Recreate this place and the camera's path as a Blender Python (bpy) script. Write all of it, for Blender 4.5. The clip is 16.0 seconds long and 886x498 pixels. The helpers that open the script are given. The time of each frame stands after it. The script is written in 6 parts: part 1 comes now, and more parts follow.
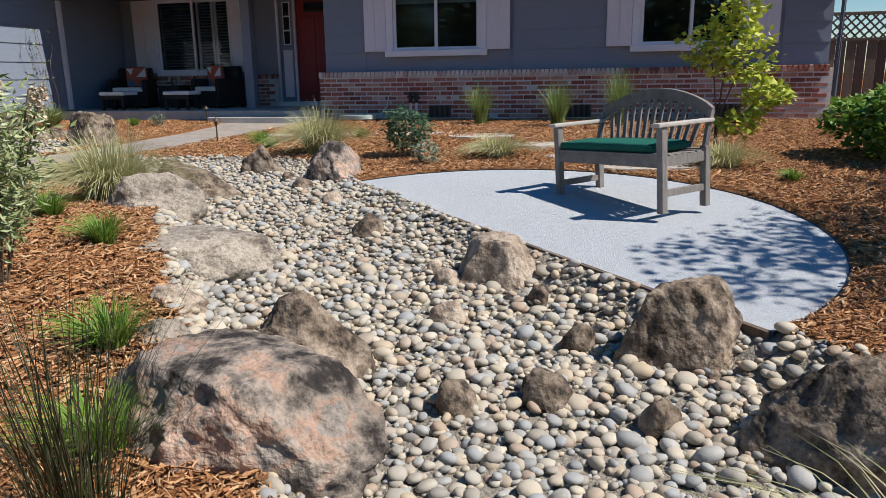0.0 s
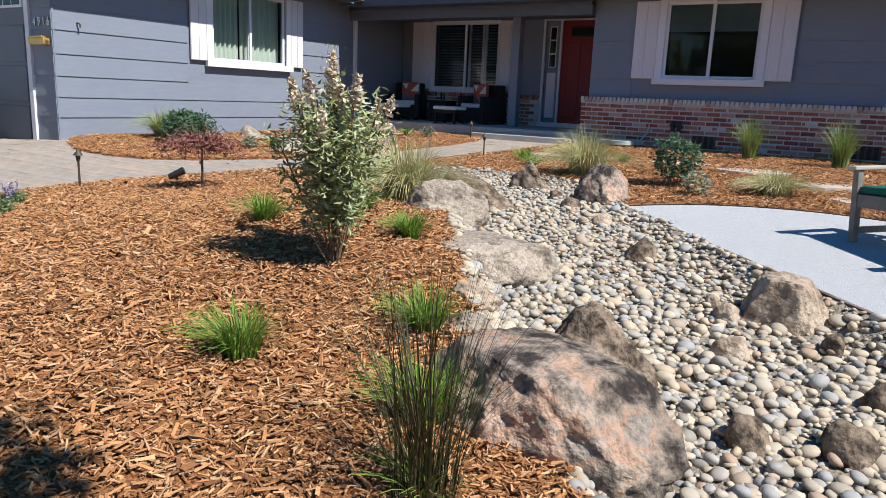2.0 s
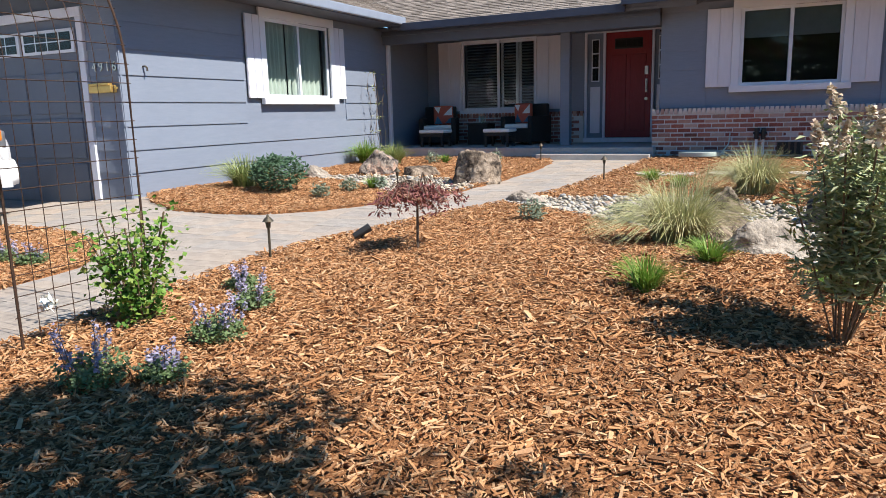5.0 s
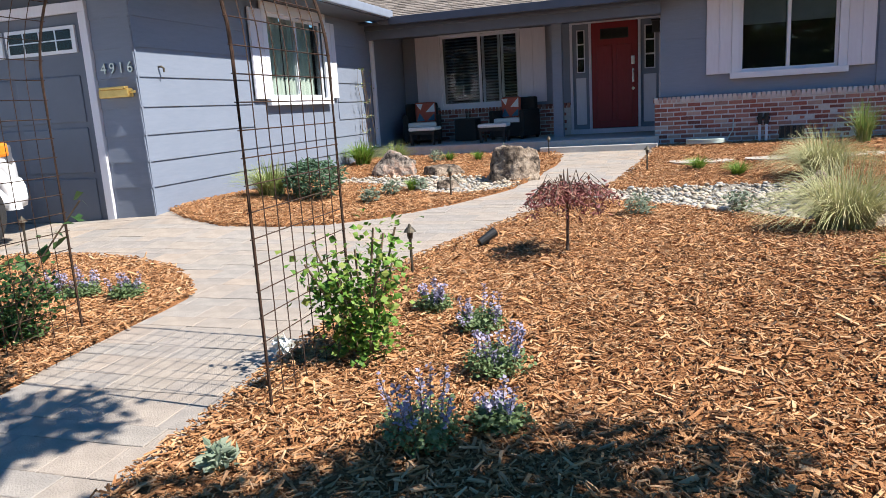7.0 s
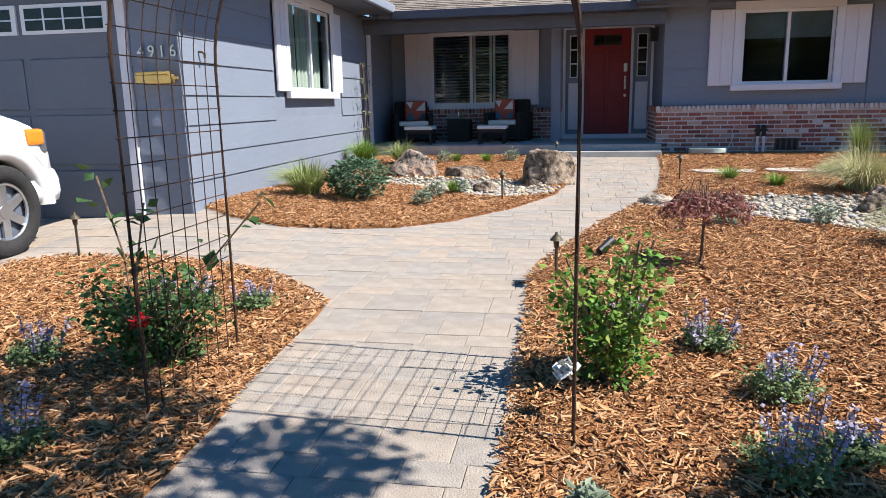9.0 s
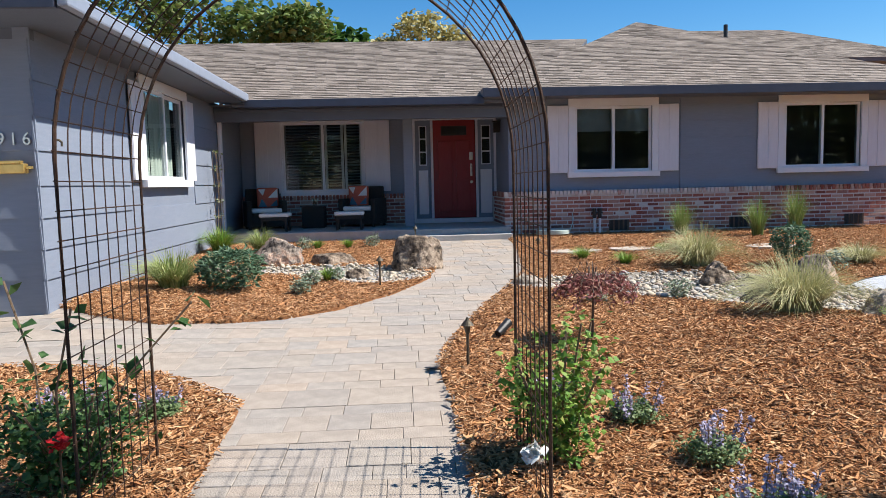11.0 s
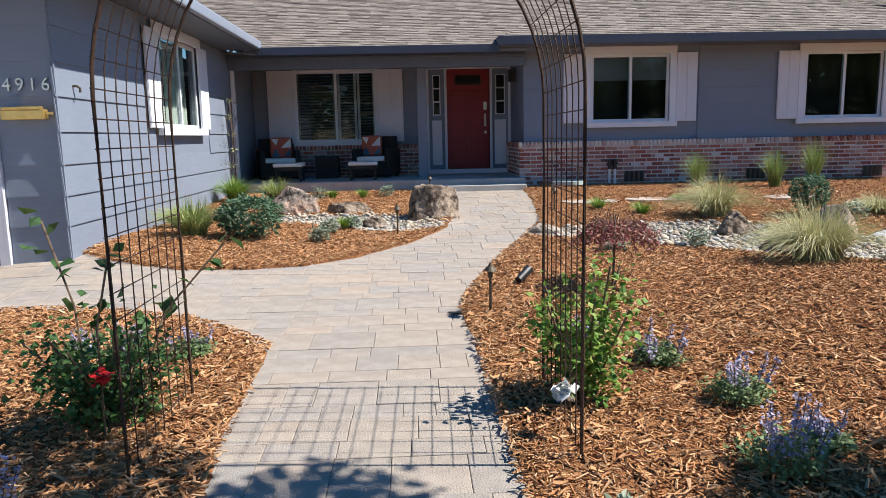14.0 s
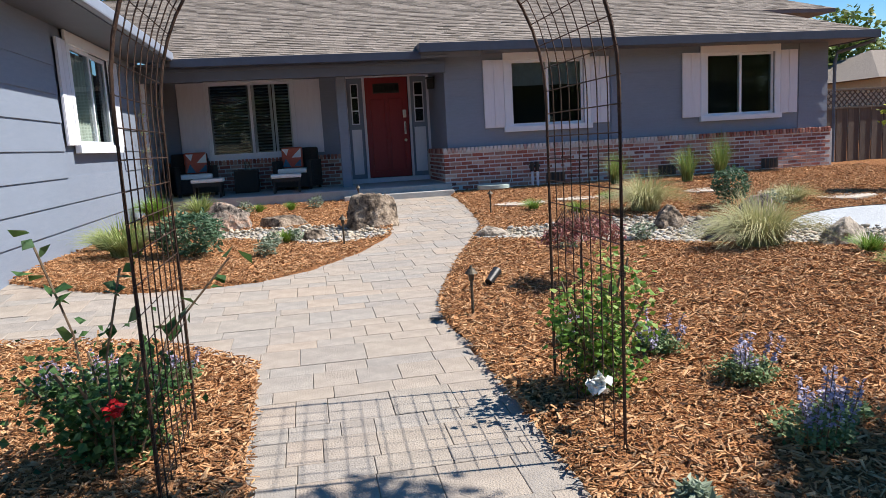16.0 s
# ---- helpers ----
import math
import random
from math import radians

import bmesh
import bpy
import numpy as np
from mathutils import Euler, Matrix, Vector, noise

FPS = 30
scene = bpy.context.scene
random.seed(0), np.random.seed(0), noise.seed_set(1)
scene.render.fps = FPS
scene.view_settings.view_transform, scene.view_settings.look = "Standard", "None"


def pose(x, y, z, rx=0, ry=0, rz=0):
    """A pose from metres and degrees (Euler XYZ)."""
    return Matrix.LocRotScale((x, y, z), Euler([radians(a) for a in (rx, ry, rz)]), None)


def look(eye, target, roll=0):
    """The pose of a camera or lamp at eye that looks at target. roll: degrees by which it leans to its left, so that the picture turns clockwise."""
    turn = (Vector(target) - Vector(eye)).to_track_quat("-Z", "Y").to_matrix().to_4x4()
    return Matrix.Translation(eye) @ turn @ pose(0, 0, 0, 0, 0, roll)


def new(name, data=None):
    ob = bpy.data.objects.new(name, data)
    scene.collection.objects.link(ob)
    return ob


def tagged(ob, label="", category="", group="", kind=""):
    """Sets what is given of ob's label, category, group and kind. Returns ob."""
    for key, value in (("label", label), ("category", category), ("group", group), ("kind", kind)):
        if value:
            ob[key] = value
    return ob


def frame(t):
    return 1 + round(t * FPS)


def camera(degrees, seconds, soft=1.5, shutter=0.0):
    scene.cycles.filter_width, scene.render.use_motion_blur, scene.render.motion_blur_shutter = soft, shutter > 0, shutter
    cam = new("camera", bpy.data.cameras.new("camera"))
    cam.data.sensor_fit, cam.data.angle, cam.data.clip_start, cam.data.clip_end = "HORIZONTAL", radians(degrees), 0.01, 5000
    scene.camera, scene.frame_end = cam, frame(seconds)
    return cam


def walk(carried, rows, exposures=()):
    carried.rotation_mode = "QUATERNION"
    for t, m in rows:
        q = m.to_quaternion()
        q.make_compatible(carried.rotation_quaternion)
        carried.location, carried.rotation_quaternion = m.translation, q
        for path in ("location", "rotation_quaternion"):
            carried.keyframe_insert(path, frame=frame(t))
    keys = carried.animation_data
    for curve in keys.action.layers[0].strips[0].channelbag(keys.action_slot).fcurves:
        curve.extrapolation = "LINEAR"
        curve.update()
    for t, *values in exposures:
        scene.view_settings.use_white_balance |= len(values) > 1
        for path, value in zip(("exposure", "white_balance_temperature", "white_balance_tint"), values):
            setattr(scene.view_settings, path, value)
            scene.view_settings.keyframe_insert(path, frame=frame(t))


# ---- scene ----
cam = camera(63.7, 16.0, soft=0.5)
PATH = [
    (0, (4.902, -11.966, 0.916), (4.45, -10.074, 0.449), -0.8),
    (0.5, (4.93, -11.955, 0.93), (4.323, -10.104, 0.475), -0.8),
    (1, (4.979, -11.984, 0.92), (4.133, -10.226, 0.478), 1.5),
    (1.5, (4.898, -12.093, 0.925), (3.874, -10.431, 0.492), 2.3),
    (2, (4.655, -12.256, 0.921), (3.631, -10.59, 0.504), 2.4),
    (2.5, (4.316, -12.332, 0.908), (3.386, -10.607, 0.508), 3.2),
    (3, (3.923, -12.457, 0.945), (2.998, -10.728, 0.553), 2.9),
    (3.5, (3.447, -12.553, 0.975), (2.544, -10.811, 0.59), 1.2),
    (4, (2.96, -12.642, 0.998), (2.068, -10.894, 0.615), -0.2),
    (4.5, (2.473, -12.729, 1.03), (1.598, -10.97, 0.653), -0.6),
    (5, (1.976, -12.809, 1.044), (1.127, -11.037, 0.672), -1.5),
    (5.2, (1.774, -12.827, 1.05), (0.932, -11.051, 0.685), -2.0),
    (7.5, (-0.3, -13.062, 1.101), (-0.841, -11.177, 0.706), -2.8),
    (8, (-0.708, -13.082, 1.116), (-1.205, -11.185, 0.724), -1.9),
    (8.5, (-1.11, -13.133, 1.149), (-1.537, -11.22, 0.756), -1.8),
    (9, (-1.454, -13.142, 1.165), (-1.816, -11.217, 0.763), -1.1),
    (9.5, (-1.71, -13.184, 1.187), (-1.882, -11.22, 0.852), -0.7),
    (10, (-1.93, -13.2, 1.22), (-1.821, -11.217, 0.983), -1.4),
    (12.3, (-1.993, -13.265, 1.227), (-1.893, -11.274, 1.055), -1.0),
    (12.5, (-1.99, -13.27, 1.213), (-1.892, -11.28, 1.019), -0.9),
    (13, (-2.008, -13.258, 1.184), (-1.925, -11.277, 0.922), -1.1),
    (13.5, (-2.02, -13.285, 1.184), (-1.942, -11.309, 0.887), -1.0),
    (14, (-2.085, -13.24, 1.178), (-2.003, -11.266, 0.865), -1.2),
    (14.5, (-2.17, -13.207, 1.179), (-2.086, -11.236, 0.851), -1.0),
    (15, (-2.298, -13.143, 1.178), (-2.176, -11.172, 0.862), -1.3),
    (15.5, (-2.43, -13.14, 1.175), (-2.212, -11.176, 0.865), -1.5),
    (16, (-2.602, -13.136, 1.159), (-2.246, -11.191, 0.862), -3.2),
]
walk(cam, [(t, look(eye, target, roll)) for t, eye, target, roll in PATH], [(0.0, 0.35), (1.0, 0.42), (2.0, 0.58), (3.5, 0.75), (7.5, 1.0), (9.0, 0.98), (12.5, 0.85), (16.0, 0.85)])

# ---- world and sun ----
SUN = Vector((0.62, -0.05, 0.78)).normalized()
world = bpy.data.worlds.new("world")
scene.world = world
world.use_nodes = True
wn = world.node_tree
sky = wn.nodes.new("ShaderNodeTexSky")
sky.sky_type, sky.sun_disc = "NISHITA", False
sky.sun_elevation = math.asin(SUN.z)
sky.dust_density, sky.ozone_density = 0.1, 4.0
sky.sun_rotation = math.atan2(SUN.x, SUN.y)
sat = wn.nodes.new("ShaderNodeHueSaturation")
sat.inputs["Saturation"].default_value = 1.35
wn.links.new(sky.outputs[0], sat.inputs["Color"])
wn.links.new(sat.outputs[0], wn.nodes["Background"].inputs[0])
wn.nodes["Background"].inputs[1].default_value = 0.078
sun = new("sun", bpy.data.lights.new("sun", "SUN"))
sun.data.energy, sun.data.angle, sun.data.color = 5.0, radians(0.55), (1.0, 0.95, 0.88)
sun.rotation_euler = SUN.to_track_quat("Z", "Y").to_euler()

# ---- materials ----


def mat(name, cols, rough=0.75, scale=6.0, bump=0.25, bscale=60.0, rnd="", rcols=None, rmix=0.6, metal=0.0, spec=0.4, stain=0.0, stretch=None, transl=0.0, con=0.2, speck=0.0):
    """A noise-coloured surface. rnd: 'obj' or 'isl' varies each piece by rcols."""
    m = bpy.data.materials.new(name)
    m.use_nodes = True
    nt = m.node_tree
    N, L = nt.nodes, nt.links
    b = N["Principled BSDF"]
    tc = N.new("ShaderNodeTexCoord")
    mp = N.new("ShaderNodeMapping")
    L.new(tc.outputs["Object"], mp.inputs[0])
    if stretch:
        mp.inputs["Scale"].default_value = stretch
    nz = N.new("ShaderNodeTexNoise")
    nz.inputs["Scale"].default_value, nz.inputs["Detail"].default_value = scale, 7
    nz.inputs["Roughness"].default_value = 0.65
    L.new(mp.outputs[0], nz.inputs[0])

    def ramp(cs, lo=0.3, hi=0.7):
        r = N.new("ShaderNodeValToRGB")
        e = r.color_ramp.elements
        while len(e) < len(cs):
            e.new(0.5)
        for k, c in enumerate(cs):
            e[k].position = lo + (hi - lo) * k / max(1, len(cs) - 1)
            e[k].color = (*c, 1)
        return r

    r1 = ramp(cols, 0.5 - con, 0.5 + con)
    L.new(nz.outputs[0], r1.inputs[0])
    col = r1.outputs[0]
    if rnd:
        src = N.new("ShaderNodeObjectInfo" if rnd == "obj" else "ShaderNodeNewGeometry")
        r2 = ramp(rcols or cols, 0.0, 1.0)
        L.new(src.outputs["Random" if rnd == "obj" else "Random Per Island"], r2.inputs[0])
        mx = N.new("ShaderNodeMixRGB")
        mx.inputs[0].default_value = rmix
        L.new(col, mx.inputs[1])
        L.new(r2.outputs[0], mx.inputs[2])
        col = mx.outputs[0]
    if stain:
        n2 = N.new("ShaderNodeTexNoise")
        n2.inputs["Scale"].default_value, n2.inputs["Detail"].default_value = scale * 0.17, 4
        L.new(tc.outputs["Object"], n2.inputs[0])
        r3 = ramp([(1 - stain,) * 3, (1, 1, 1)], 0.35, 0.62)
        L.new(n2.outputs[0], r3.inputs[0])
        mx = N.new("ShaderNodeMixRGB")
        mx.blend_type = "MULTIPLY"
        mx.inputs[0].default_value = 1
        L.new(col, mx.inputs[1])
        L.new(r3.outputs[0], mx.inputs[2])
        col = mx.outputs[0]
    if speck:
        n3 = N.new("ShaderNodeTexNoise")
        n3.inputs["Scale"].default_value, n3.inputs["Detail"].default_value = scale * 5.5, 9
        n3.inputs["Roughness"].default_value = 0.8
        L.new(tc.outputs["Object"], n3.inputs[0])
        r4 = ramp([(1 - speck,) * 3, (1, 1, 1), (1 + speck * 0.45,) * 3], 0.36, 0.64)
        L.new(n3.outputs[0], r4.inputs[0])
        mx = N.new("ShaderNodeMixRGB")
        mx.blend_type = "MULTIPLY"
        mx.inputs[0].default_value = 1
        L.new(col, mx.inputs[1])
        L.new(r4.outputs[0], mx.inputs[2])
        col = mx.outputs[0]
    L.new(col, b.inputs["Base Color"])
    b.inputs["Roughness"].default_value, b.inputs["Metallic"].default_value = rough, metal
    b.inputs["Specular IOR Level"].default_value = spec
    if bump:
        bn = N.new("ShaderNodeTexNoise")
        bn.inputs["Scale"].default_value, bn.inputs["Detail"].default_value = bscale, 5
        L.new(mp.outputs[0], bn.inputs[0])
        bp = N.new("ShaderNodeBump")
        bp.inputs["Strength"].default_value, bp.inputs["Distance"].default_value = bump, 0.02
        L.new(bn.outputs[0], bp.inputs["Height"])
        L.new(bp.outputs[0], b.inputs["Normal"])
    if transl:
        tr = N.new("ShaderNodeBsdfTranslucent")
        L.new(col, tr.inputs[0])
        mix = N.new("ShaderNodeMixShader")
        mix.inputs[0].default_value = transl
        L.new(b.outputs[0], mix.inputs[1])
        L.new(tr.outputs[0], mix.inputs[2])
        L.new(mix.outputs[0], N["Material Output"].inputs[0])
    return m


def glass_mat():
    m = bpy.data.materials.new("window_glass")
    m.use_nodes = True
    N, L = m.node_tree.nodes, m.node_tree.links
    gl, tr, mix, fr = (N.new(k) for k in ("ShaderNodeBsdfGlossy", "ShaderNodeBsdfTransparent", "ShaderNodeMixShader", "ShaderNodeFresnel"))
    gl.inputs["Roughness"].default_value = 0.01
    tr.inputs[0].default_value = (0.72, 0.78, 0.76, 1)
    fr.inputs[0].default_value = 1.5
    L.new(fr.outputs[0], mix.inputs[0])
    L.new(tr.outputs[0], mix.inputs[1])
    L.new(gl.outputs[0], mix.inputs[2])
    L.new(mix.outputs[0], N["Material Output"].inputs[0])
    return m


GLASS = glass_mat()
SIDING = mat("blue_grey_paint", [(0.19, 0.222, 0.283), (0.217, 0.25, 0.314)], 0.62, 5, 0.2, 60, stain=0.06, stretch=(1, 1, 8))
TRIM = mat("white_paint", [(0.70, 0.72, 0.78), (0.75, 0.77, 0.82)], 0.5, 4, 0.06, 50, stain=0.05)
SHUT = mat("pale_lilac_paint", [(0.66, 0.66, 0.72), (0.72, 0.72, 0.78)], 0.6, 4, 0.15, 40, stain=0.06, stretch=(6, 6, 1))
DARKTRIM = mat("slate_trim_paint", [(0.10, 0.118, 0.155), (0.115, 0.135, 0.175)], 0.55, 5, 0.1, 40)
FASCIA = mat("navy_fascia_paint", [(0.045, 0.055, 0.08), (0.06, 0.07, 0.10)], 0.5, 5, 0.1, 40)
GUTTER = mat("grey_gutter_paint", [(0.21, 0.24, 0.30), (0.25, 0.285, 0.35)], 0.45, 5, 0.05, 40)
GARAGE = mat("garage_paint", [(0.125, 0.145, 0.185), (0.14, 0.16, 0.20)], 0.55, 4, 0.1, 70)
REDDOOR = mat("red_door_paint", [(0.22, 0.015, 0.02), (0.27, 0.02, 0.026)], 0.45, 6, 0.08, 30, stretch=(6, 6, 1))
BRICK = mat("used_brick", [(0.16, 0.055, 0.042), (0.30, 0.12, 0.09), (0.48, 0.33, 0.28)], 0.85, 14, 0.5, 90, "obj",
            [(0.12, 0.042, 0.032), (0.27, 0.075, 0.05), (0.36, 0.115, 0.078), (0.56, 0.40, 0.33), (0.20, 0.07, 0.052), (0.42, 0.18, 0.13), (0.30, 0.09, 0.062), (0.50, 0.30, 0.23)], 0.82)
BRICKI = mat("used_brick_far", [(0.16, 0.055, 0.042), (0.30, 0.12, 0.09), (0.48, 0.33, 0.28)], 0.85, 14, 0.5, 90, "isl",
             [(0.12, 0.042, 0.032), (0.27, 0.075, 0.05), (0.36, 0.115, 0.078), (0.56, 0.40, 0.33), (0.20, 0.07, 0.052), (0.42, 0.18, 0.13), (0.30, 0.09, 0.062), (0.50, 0.30, 0.23)], 0.82)
BRICKTOP = mat("whitewashed_brick", [(0.30, 0.11, 0.085), (0.62, 0.55, 0.50), (0.7, 0.65, 0.6)], 0.85, 9, 0.4, 90, "obj", [(0.30, 0.09, 0.065), (0.68, 0.62, 0.58), (0.7, 0.66, 0.62)], 0.6)
MORTAR = mat("mortar", [(0.52, 0.50, 0.48), (0.62, 0.60, 0.58)], 0.9, 20, 0.5, 80)
SHINGLE = mat("roof_shingle", [(0.16, 0.135, 0.112), (0.26, 0.222, 0.19)], 0.9, 30, 0.5, 160, "isl",
              [(0.10, 0.084, 0.072), (0.22, 0.187, 0.16), (0.33, 0.285, 0.245), (0.155, 0.13, 0.11)], 0.6, spec=0.15)
MULCH = mat("mulch_bed", [(0.06, 0.026, 0.012), (0.26, 0.116, 0.05), (0.42, 0.205, 0.09)], 0.95, 75, 1.0, 70, stain=0.2, spec=0.1)
CHIP = mat("bark_chip", [(0.26, 0.13, 0.06), (0.44, 0.25, 0.13)], 0.9, 30, 0.4, 120, "isl",
           [(0.10, 0.044, 0.021), (0.35, 0.157, 0.065), (0.49, 0.244, 0.107), (0.575, 0.32, 0.157), (0.64, 0.42, 0.242), (0.255, 0.107, 0.047)], 0.75, spec=0.12)
PAVER = mat("concrete_paver", [(0.21, 0.185, 0.165), (0.31, 0.27, 0.235), (0.42, 0.365, 0.31)], 0.9, 9, 0.5, 110, "obj",
            [(0.27, 0.26, 0.25), (0.40, 0.33, 0.265), (0.36, 0.315, 0.265), (0.32, 0.305, 0.285), (0.44, 0.345, 0.265)], 0.55, stain=0.12, spec=0.2)
PAVERI = mat("concrete_paver_far", [(0.21, 0.185, 0.165), (0.31, 0.27, 0.235), (0.42, 0.365, 0.31)], 0.9, 9, 0.5, 110, "isl",
             [(0.27, 0.26, 0.25), (0.40, 0.33, 0.265), (0.36, 0.315, 0.265), (0.32, 0.305, 0.285), (0.44, 0.345, 0.265)], 0.55, stain=0.12, spec=0.2)
JOINT = mat("joint_sand", [(0.27, 0.25, 0.22), (0.37, 0.34, 0.30)], 0.95, 40, 0.5, 150)
PATIO = mat("decomposed_granite", [(0.34, 0.36, 0.385), (0.48, 0.50, 0.525), (0.60, 0.62, 0.64)], 0.95, 130, 0.7, 220, stain=0.06, spec=0.2)
CONCRETE = mat("porch_concrete", [(0.40, 0.38, 0.36), (0.50, 0.48, 0.45)], 0.85, 9, 0.25, 120, stain=0.12)
FLAG = mat("flagstone", [(0.34, 0.30, 0.25), (0.46, 0.40, 0.33), (0.40, 0.38, 0.35)], 0.85, 5, 0.4, 50, stain=0.15)
PEBCOLS = [(0.19, 0.185, 0.175), (0.44, 0.365, 0.26), (0.46, 0.395, 0.30), (0.26, 0.25, 0.23), (0.44, 0.34, 0.225), (0.54, 0.475, 0.37), (0.33, 0.30, 0.25), (0.34, 0.225, 0.15), (0.43, 0.375, 0.29), (0.27, 0.285, 0.30), (0.36, 0.35, 0.33), (0.20, 0.21, 0.22)]
PEBBLE = mat("river_pebble", [(0.36, 0.33, 0.28), (0.54, 0.49, 0.41)], 0.7, 22, 0.12, 120, "obj", PEBCOLS, 0.8, spec=0.3)
PEBBLEI = mat("river_pebble_far", [(0.36, 0.33, 0.28), (0.54, 0.49, 0.41)], 0.7, 22, 0.12, 120, "isl", PEBCOLS, 0.8, spec=0.3)
GRAVEL = mat("creek_bed", [(0.12, 0.105, 0.085), (0.34, 0.30, 0.245)], 0.95, 60, 0.8, 90)
ROCK = mat("lichened_boulder", [(0.06, 0.05, 0.045), (0.24, 0.20, 0.17), (0.43, 0.35, 0.285), (0.54, 0.345, 0.25), (0.40, 0.345, 0.295)], 0.9, 4.5, 1.0, 30, stain=0.5, spec=0.2, con=0.12, speck=0.5)
ROCKD = mat("dark_boulder", [(0.05, 0.04, 0.032), (0.19, 0.142, 0.105), (0.31, 0.24, 0.178), (0.40, 0.32, 0.245)], 0.9, 9, 1.0, 26, stain=0.5, spec=0.2, con=0.12, speck=0.5)
ROCKT = mat("tan_boulder", [(0.26, 0.19, 0.14), (0.44, 0.35, 0.27), (0.52, 0.43, 0.34)], 0.9, 7, 0.9, 25, stain=0.3, spec=0.2, con=0.13, speck=0.5)
SLAB = mat("grey_flat_stone", [(0.16, 0.13, 0.105), (0.40, 0.34, 0.275), (0.35, 0.30, 0.25)], 0.9, 9, 1.0, 30, stain=0.35, con=0.13, speck=0.5)
TEAK = mat("weathered_teak", [(0.17, 0.15, 0.135), (0.29, 0.26, 0.235)], 0.8, 9, 0.35, 60, stretch=(1, 6, 1), stain=0.2)
TEAKL = mat("pale_teak", [(0.40, 0.36, 0.32), (0.50, 0.46, 0.41)], 0.8, 9, 0.3, 60)
CUSHION = mat("green_canvas", [(0.0, 0.085, 0.06), (0.002, 0.11, 0.075)], 0.85, 30, 0.25, 300)
WHITECLOTH = mat("white_cushion", [(0.72, 0.70, 0.68), (0.8, 0.79, 0.77)], 0.9, 20, 0.1, 200)
WICKER = mat("dark_wicker", [(0.012, 0.010, 0.009), (0.035, 0.028, 0.024)], 0.6, 60, 0.7, 150)
CORAL = mat("coral_cloth", [(0.45, 0.10, 0.06), (0.52, 0.14, 0.09)], 0.9, 20, 0.1, 200)
BLUECLOTH = mat("blue_cloth", [(0.05, 0.14, 0.22), (0.10, 0.20, 0.28)], 0.9, 20, 0.1, 200)
RUST = mat("rusted_wire", [(0.030, 0.017, 0.011), (0.085, 0.044, 0.027)], 0.75, 40, 0.3, 150, metal=0.3)
BRONZE = mat("weathered_bronze", [(0.05, 0.042, 0.030), (0.13, 0.11, 0.08)], 0.55, 30, 0.2, 90, metal=0.6)
BLACK = mat("black_plastic", [(0.012, 0.012, 0.013), (0.025, 0.025, 0.026)], 0.45, 20, 0.1, 90)
# near-black colour that paints unlit rooms behind glass
DARK = mat("indoor_shade_black", [(0.018, 0.018, 0.02), (0.03, 0.03, 0.033)], 0.9, 3, 0.0)
CURTAIN = mat("pale_green_curtain", [(0.44, 0.50, 0.45), (0.58, 0.64, 0.58)], 0.9, 6, 0.2, 30, stretch=(1, 8, 0.2))
BLIND = mat("grey_blind", [(0.20, 0.21, 0.22), (0.25, 0.26, 0.27)], 0.7, 8, 0.1, 50)
STEEL = mat("brushed_nickel", [(0.5, 0.48, 0.45), (0.6, 0.58, 0.55)], 0.3, 20, 0.05, 100, metal=1.0)
BRASS = mat("brass_mailbox", [(0.50, 0.33, 0.10), (0.62, 0.44, 0.16)], 0.38, 12, 0.08, 70, metal=0.7)
FENCE = mat("weathered_fence", [(0.075, 0.055, 0.042), (0.17, 0.13, 0.10)], 0.85, 8, 0.4, 40, "obj", [(0.07, 0.05, 0.04), (0.16, 0.12, 0.09)], 0.5, stretch=(8, 8, 0.6))
WOOD = mat("bark", [(0.07, 0.048, 0.034), (0.16, 0.115, 0.085)], 0.9, 14, 0.6, 40, stretch=(1, 1, 0.3))
TWIG = mat("twig", [(0.13, 0.085, 0.052), (0.22, 0.155, 0.10)], 0.85, 20, 0.3, 60)
CARWHITE = mat("white_car_paint", [(0.76, 0.76, 0.76), (0.8, 0.8, 0.8)], 0.25, 3, 0.0, spec=0.5)
TYRE = mat("tyre_rubber", [(0.016, 0.016, 0.017), (0.032, 0.031, 0.030)], 0.85, 12, 0.3, 60)
ALLOY = mat("alloy", [(0.45, 0.45, 0.46), (0.55, 0.55, 0.56)], 0.35, 10, 0.0, metal=0.9)
AMBER = mat("amber_lens", [(0.75, 0.20, 0.02), (0.8, 0.26, 0.03)], 0.2, 10, 0.1, 60)
HOSE = mat("pale_hose", [(0.36, 0.44, 0.40), (0.46, 0.54, 0.49)], 0.5, 10, 0.05, 60)
STUCCO = mat("beige_stucco", [(0.44, 0.38, 0.30), (0.52, 0.45, 0.36)], 0.9, 10, 0.3, 60)
REDROSE = mat("red_petal", [(0.5, 0.01, 0.015), (0.6, 0.02, 0.02)], 0.6, 20, 0.1, 60)
WHITEROSE = mat("white_petal", [(0.78, 0.78, 0.72), (0.8, 0.8, 0.76)], 0.6, 20, 0.1, 60)


def leafmat(name, cols, transl=0.25, rough=0.55):
    return mat(name, cols[:2], rough, 9, 0.0, rnd="isl", rcols=cols, rmix=0.8, spec=0.3, transl=transl)


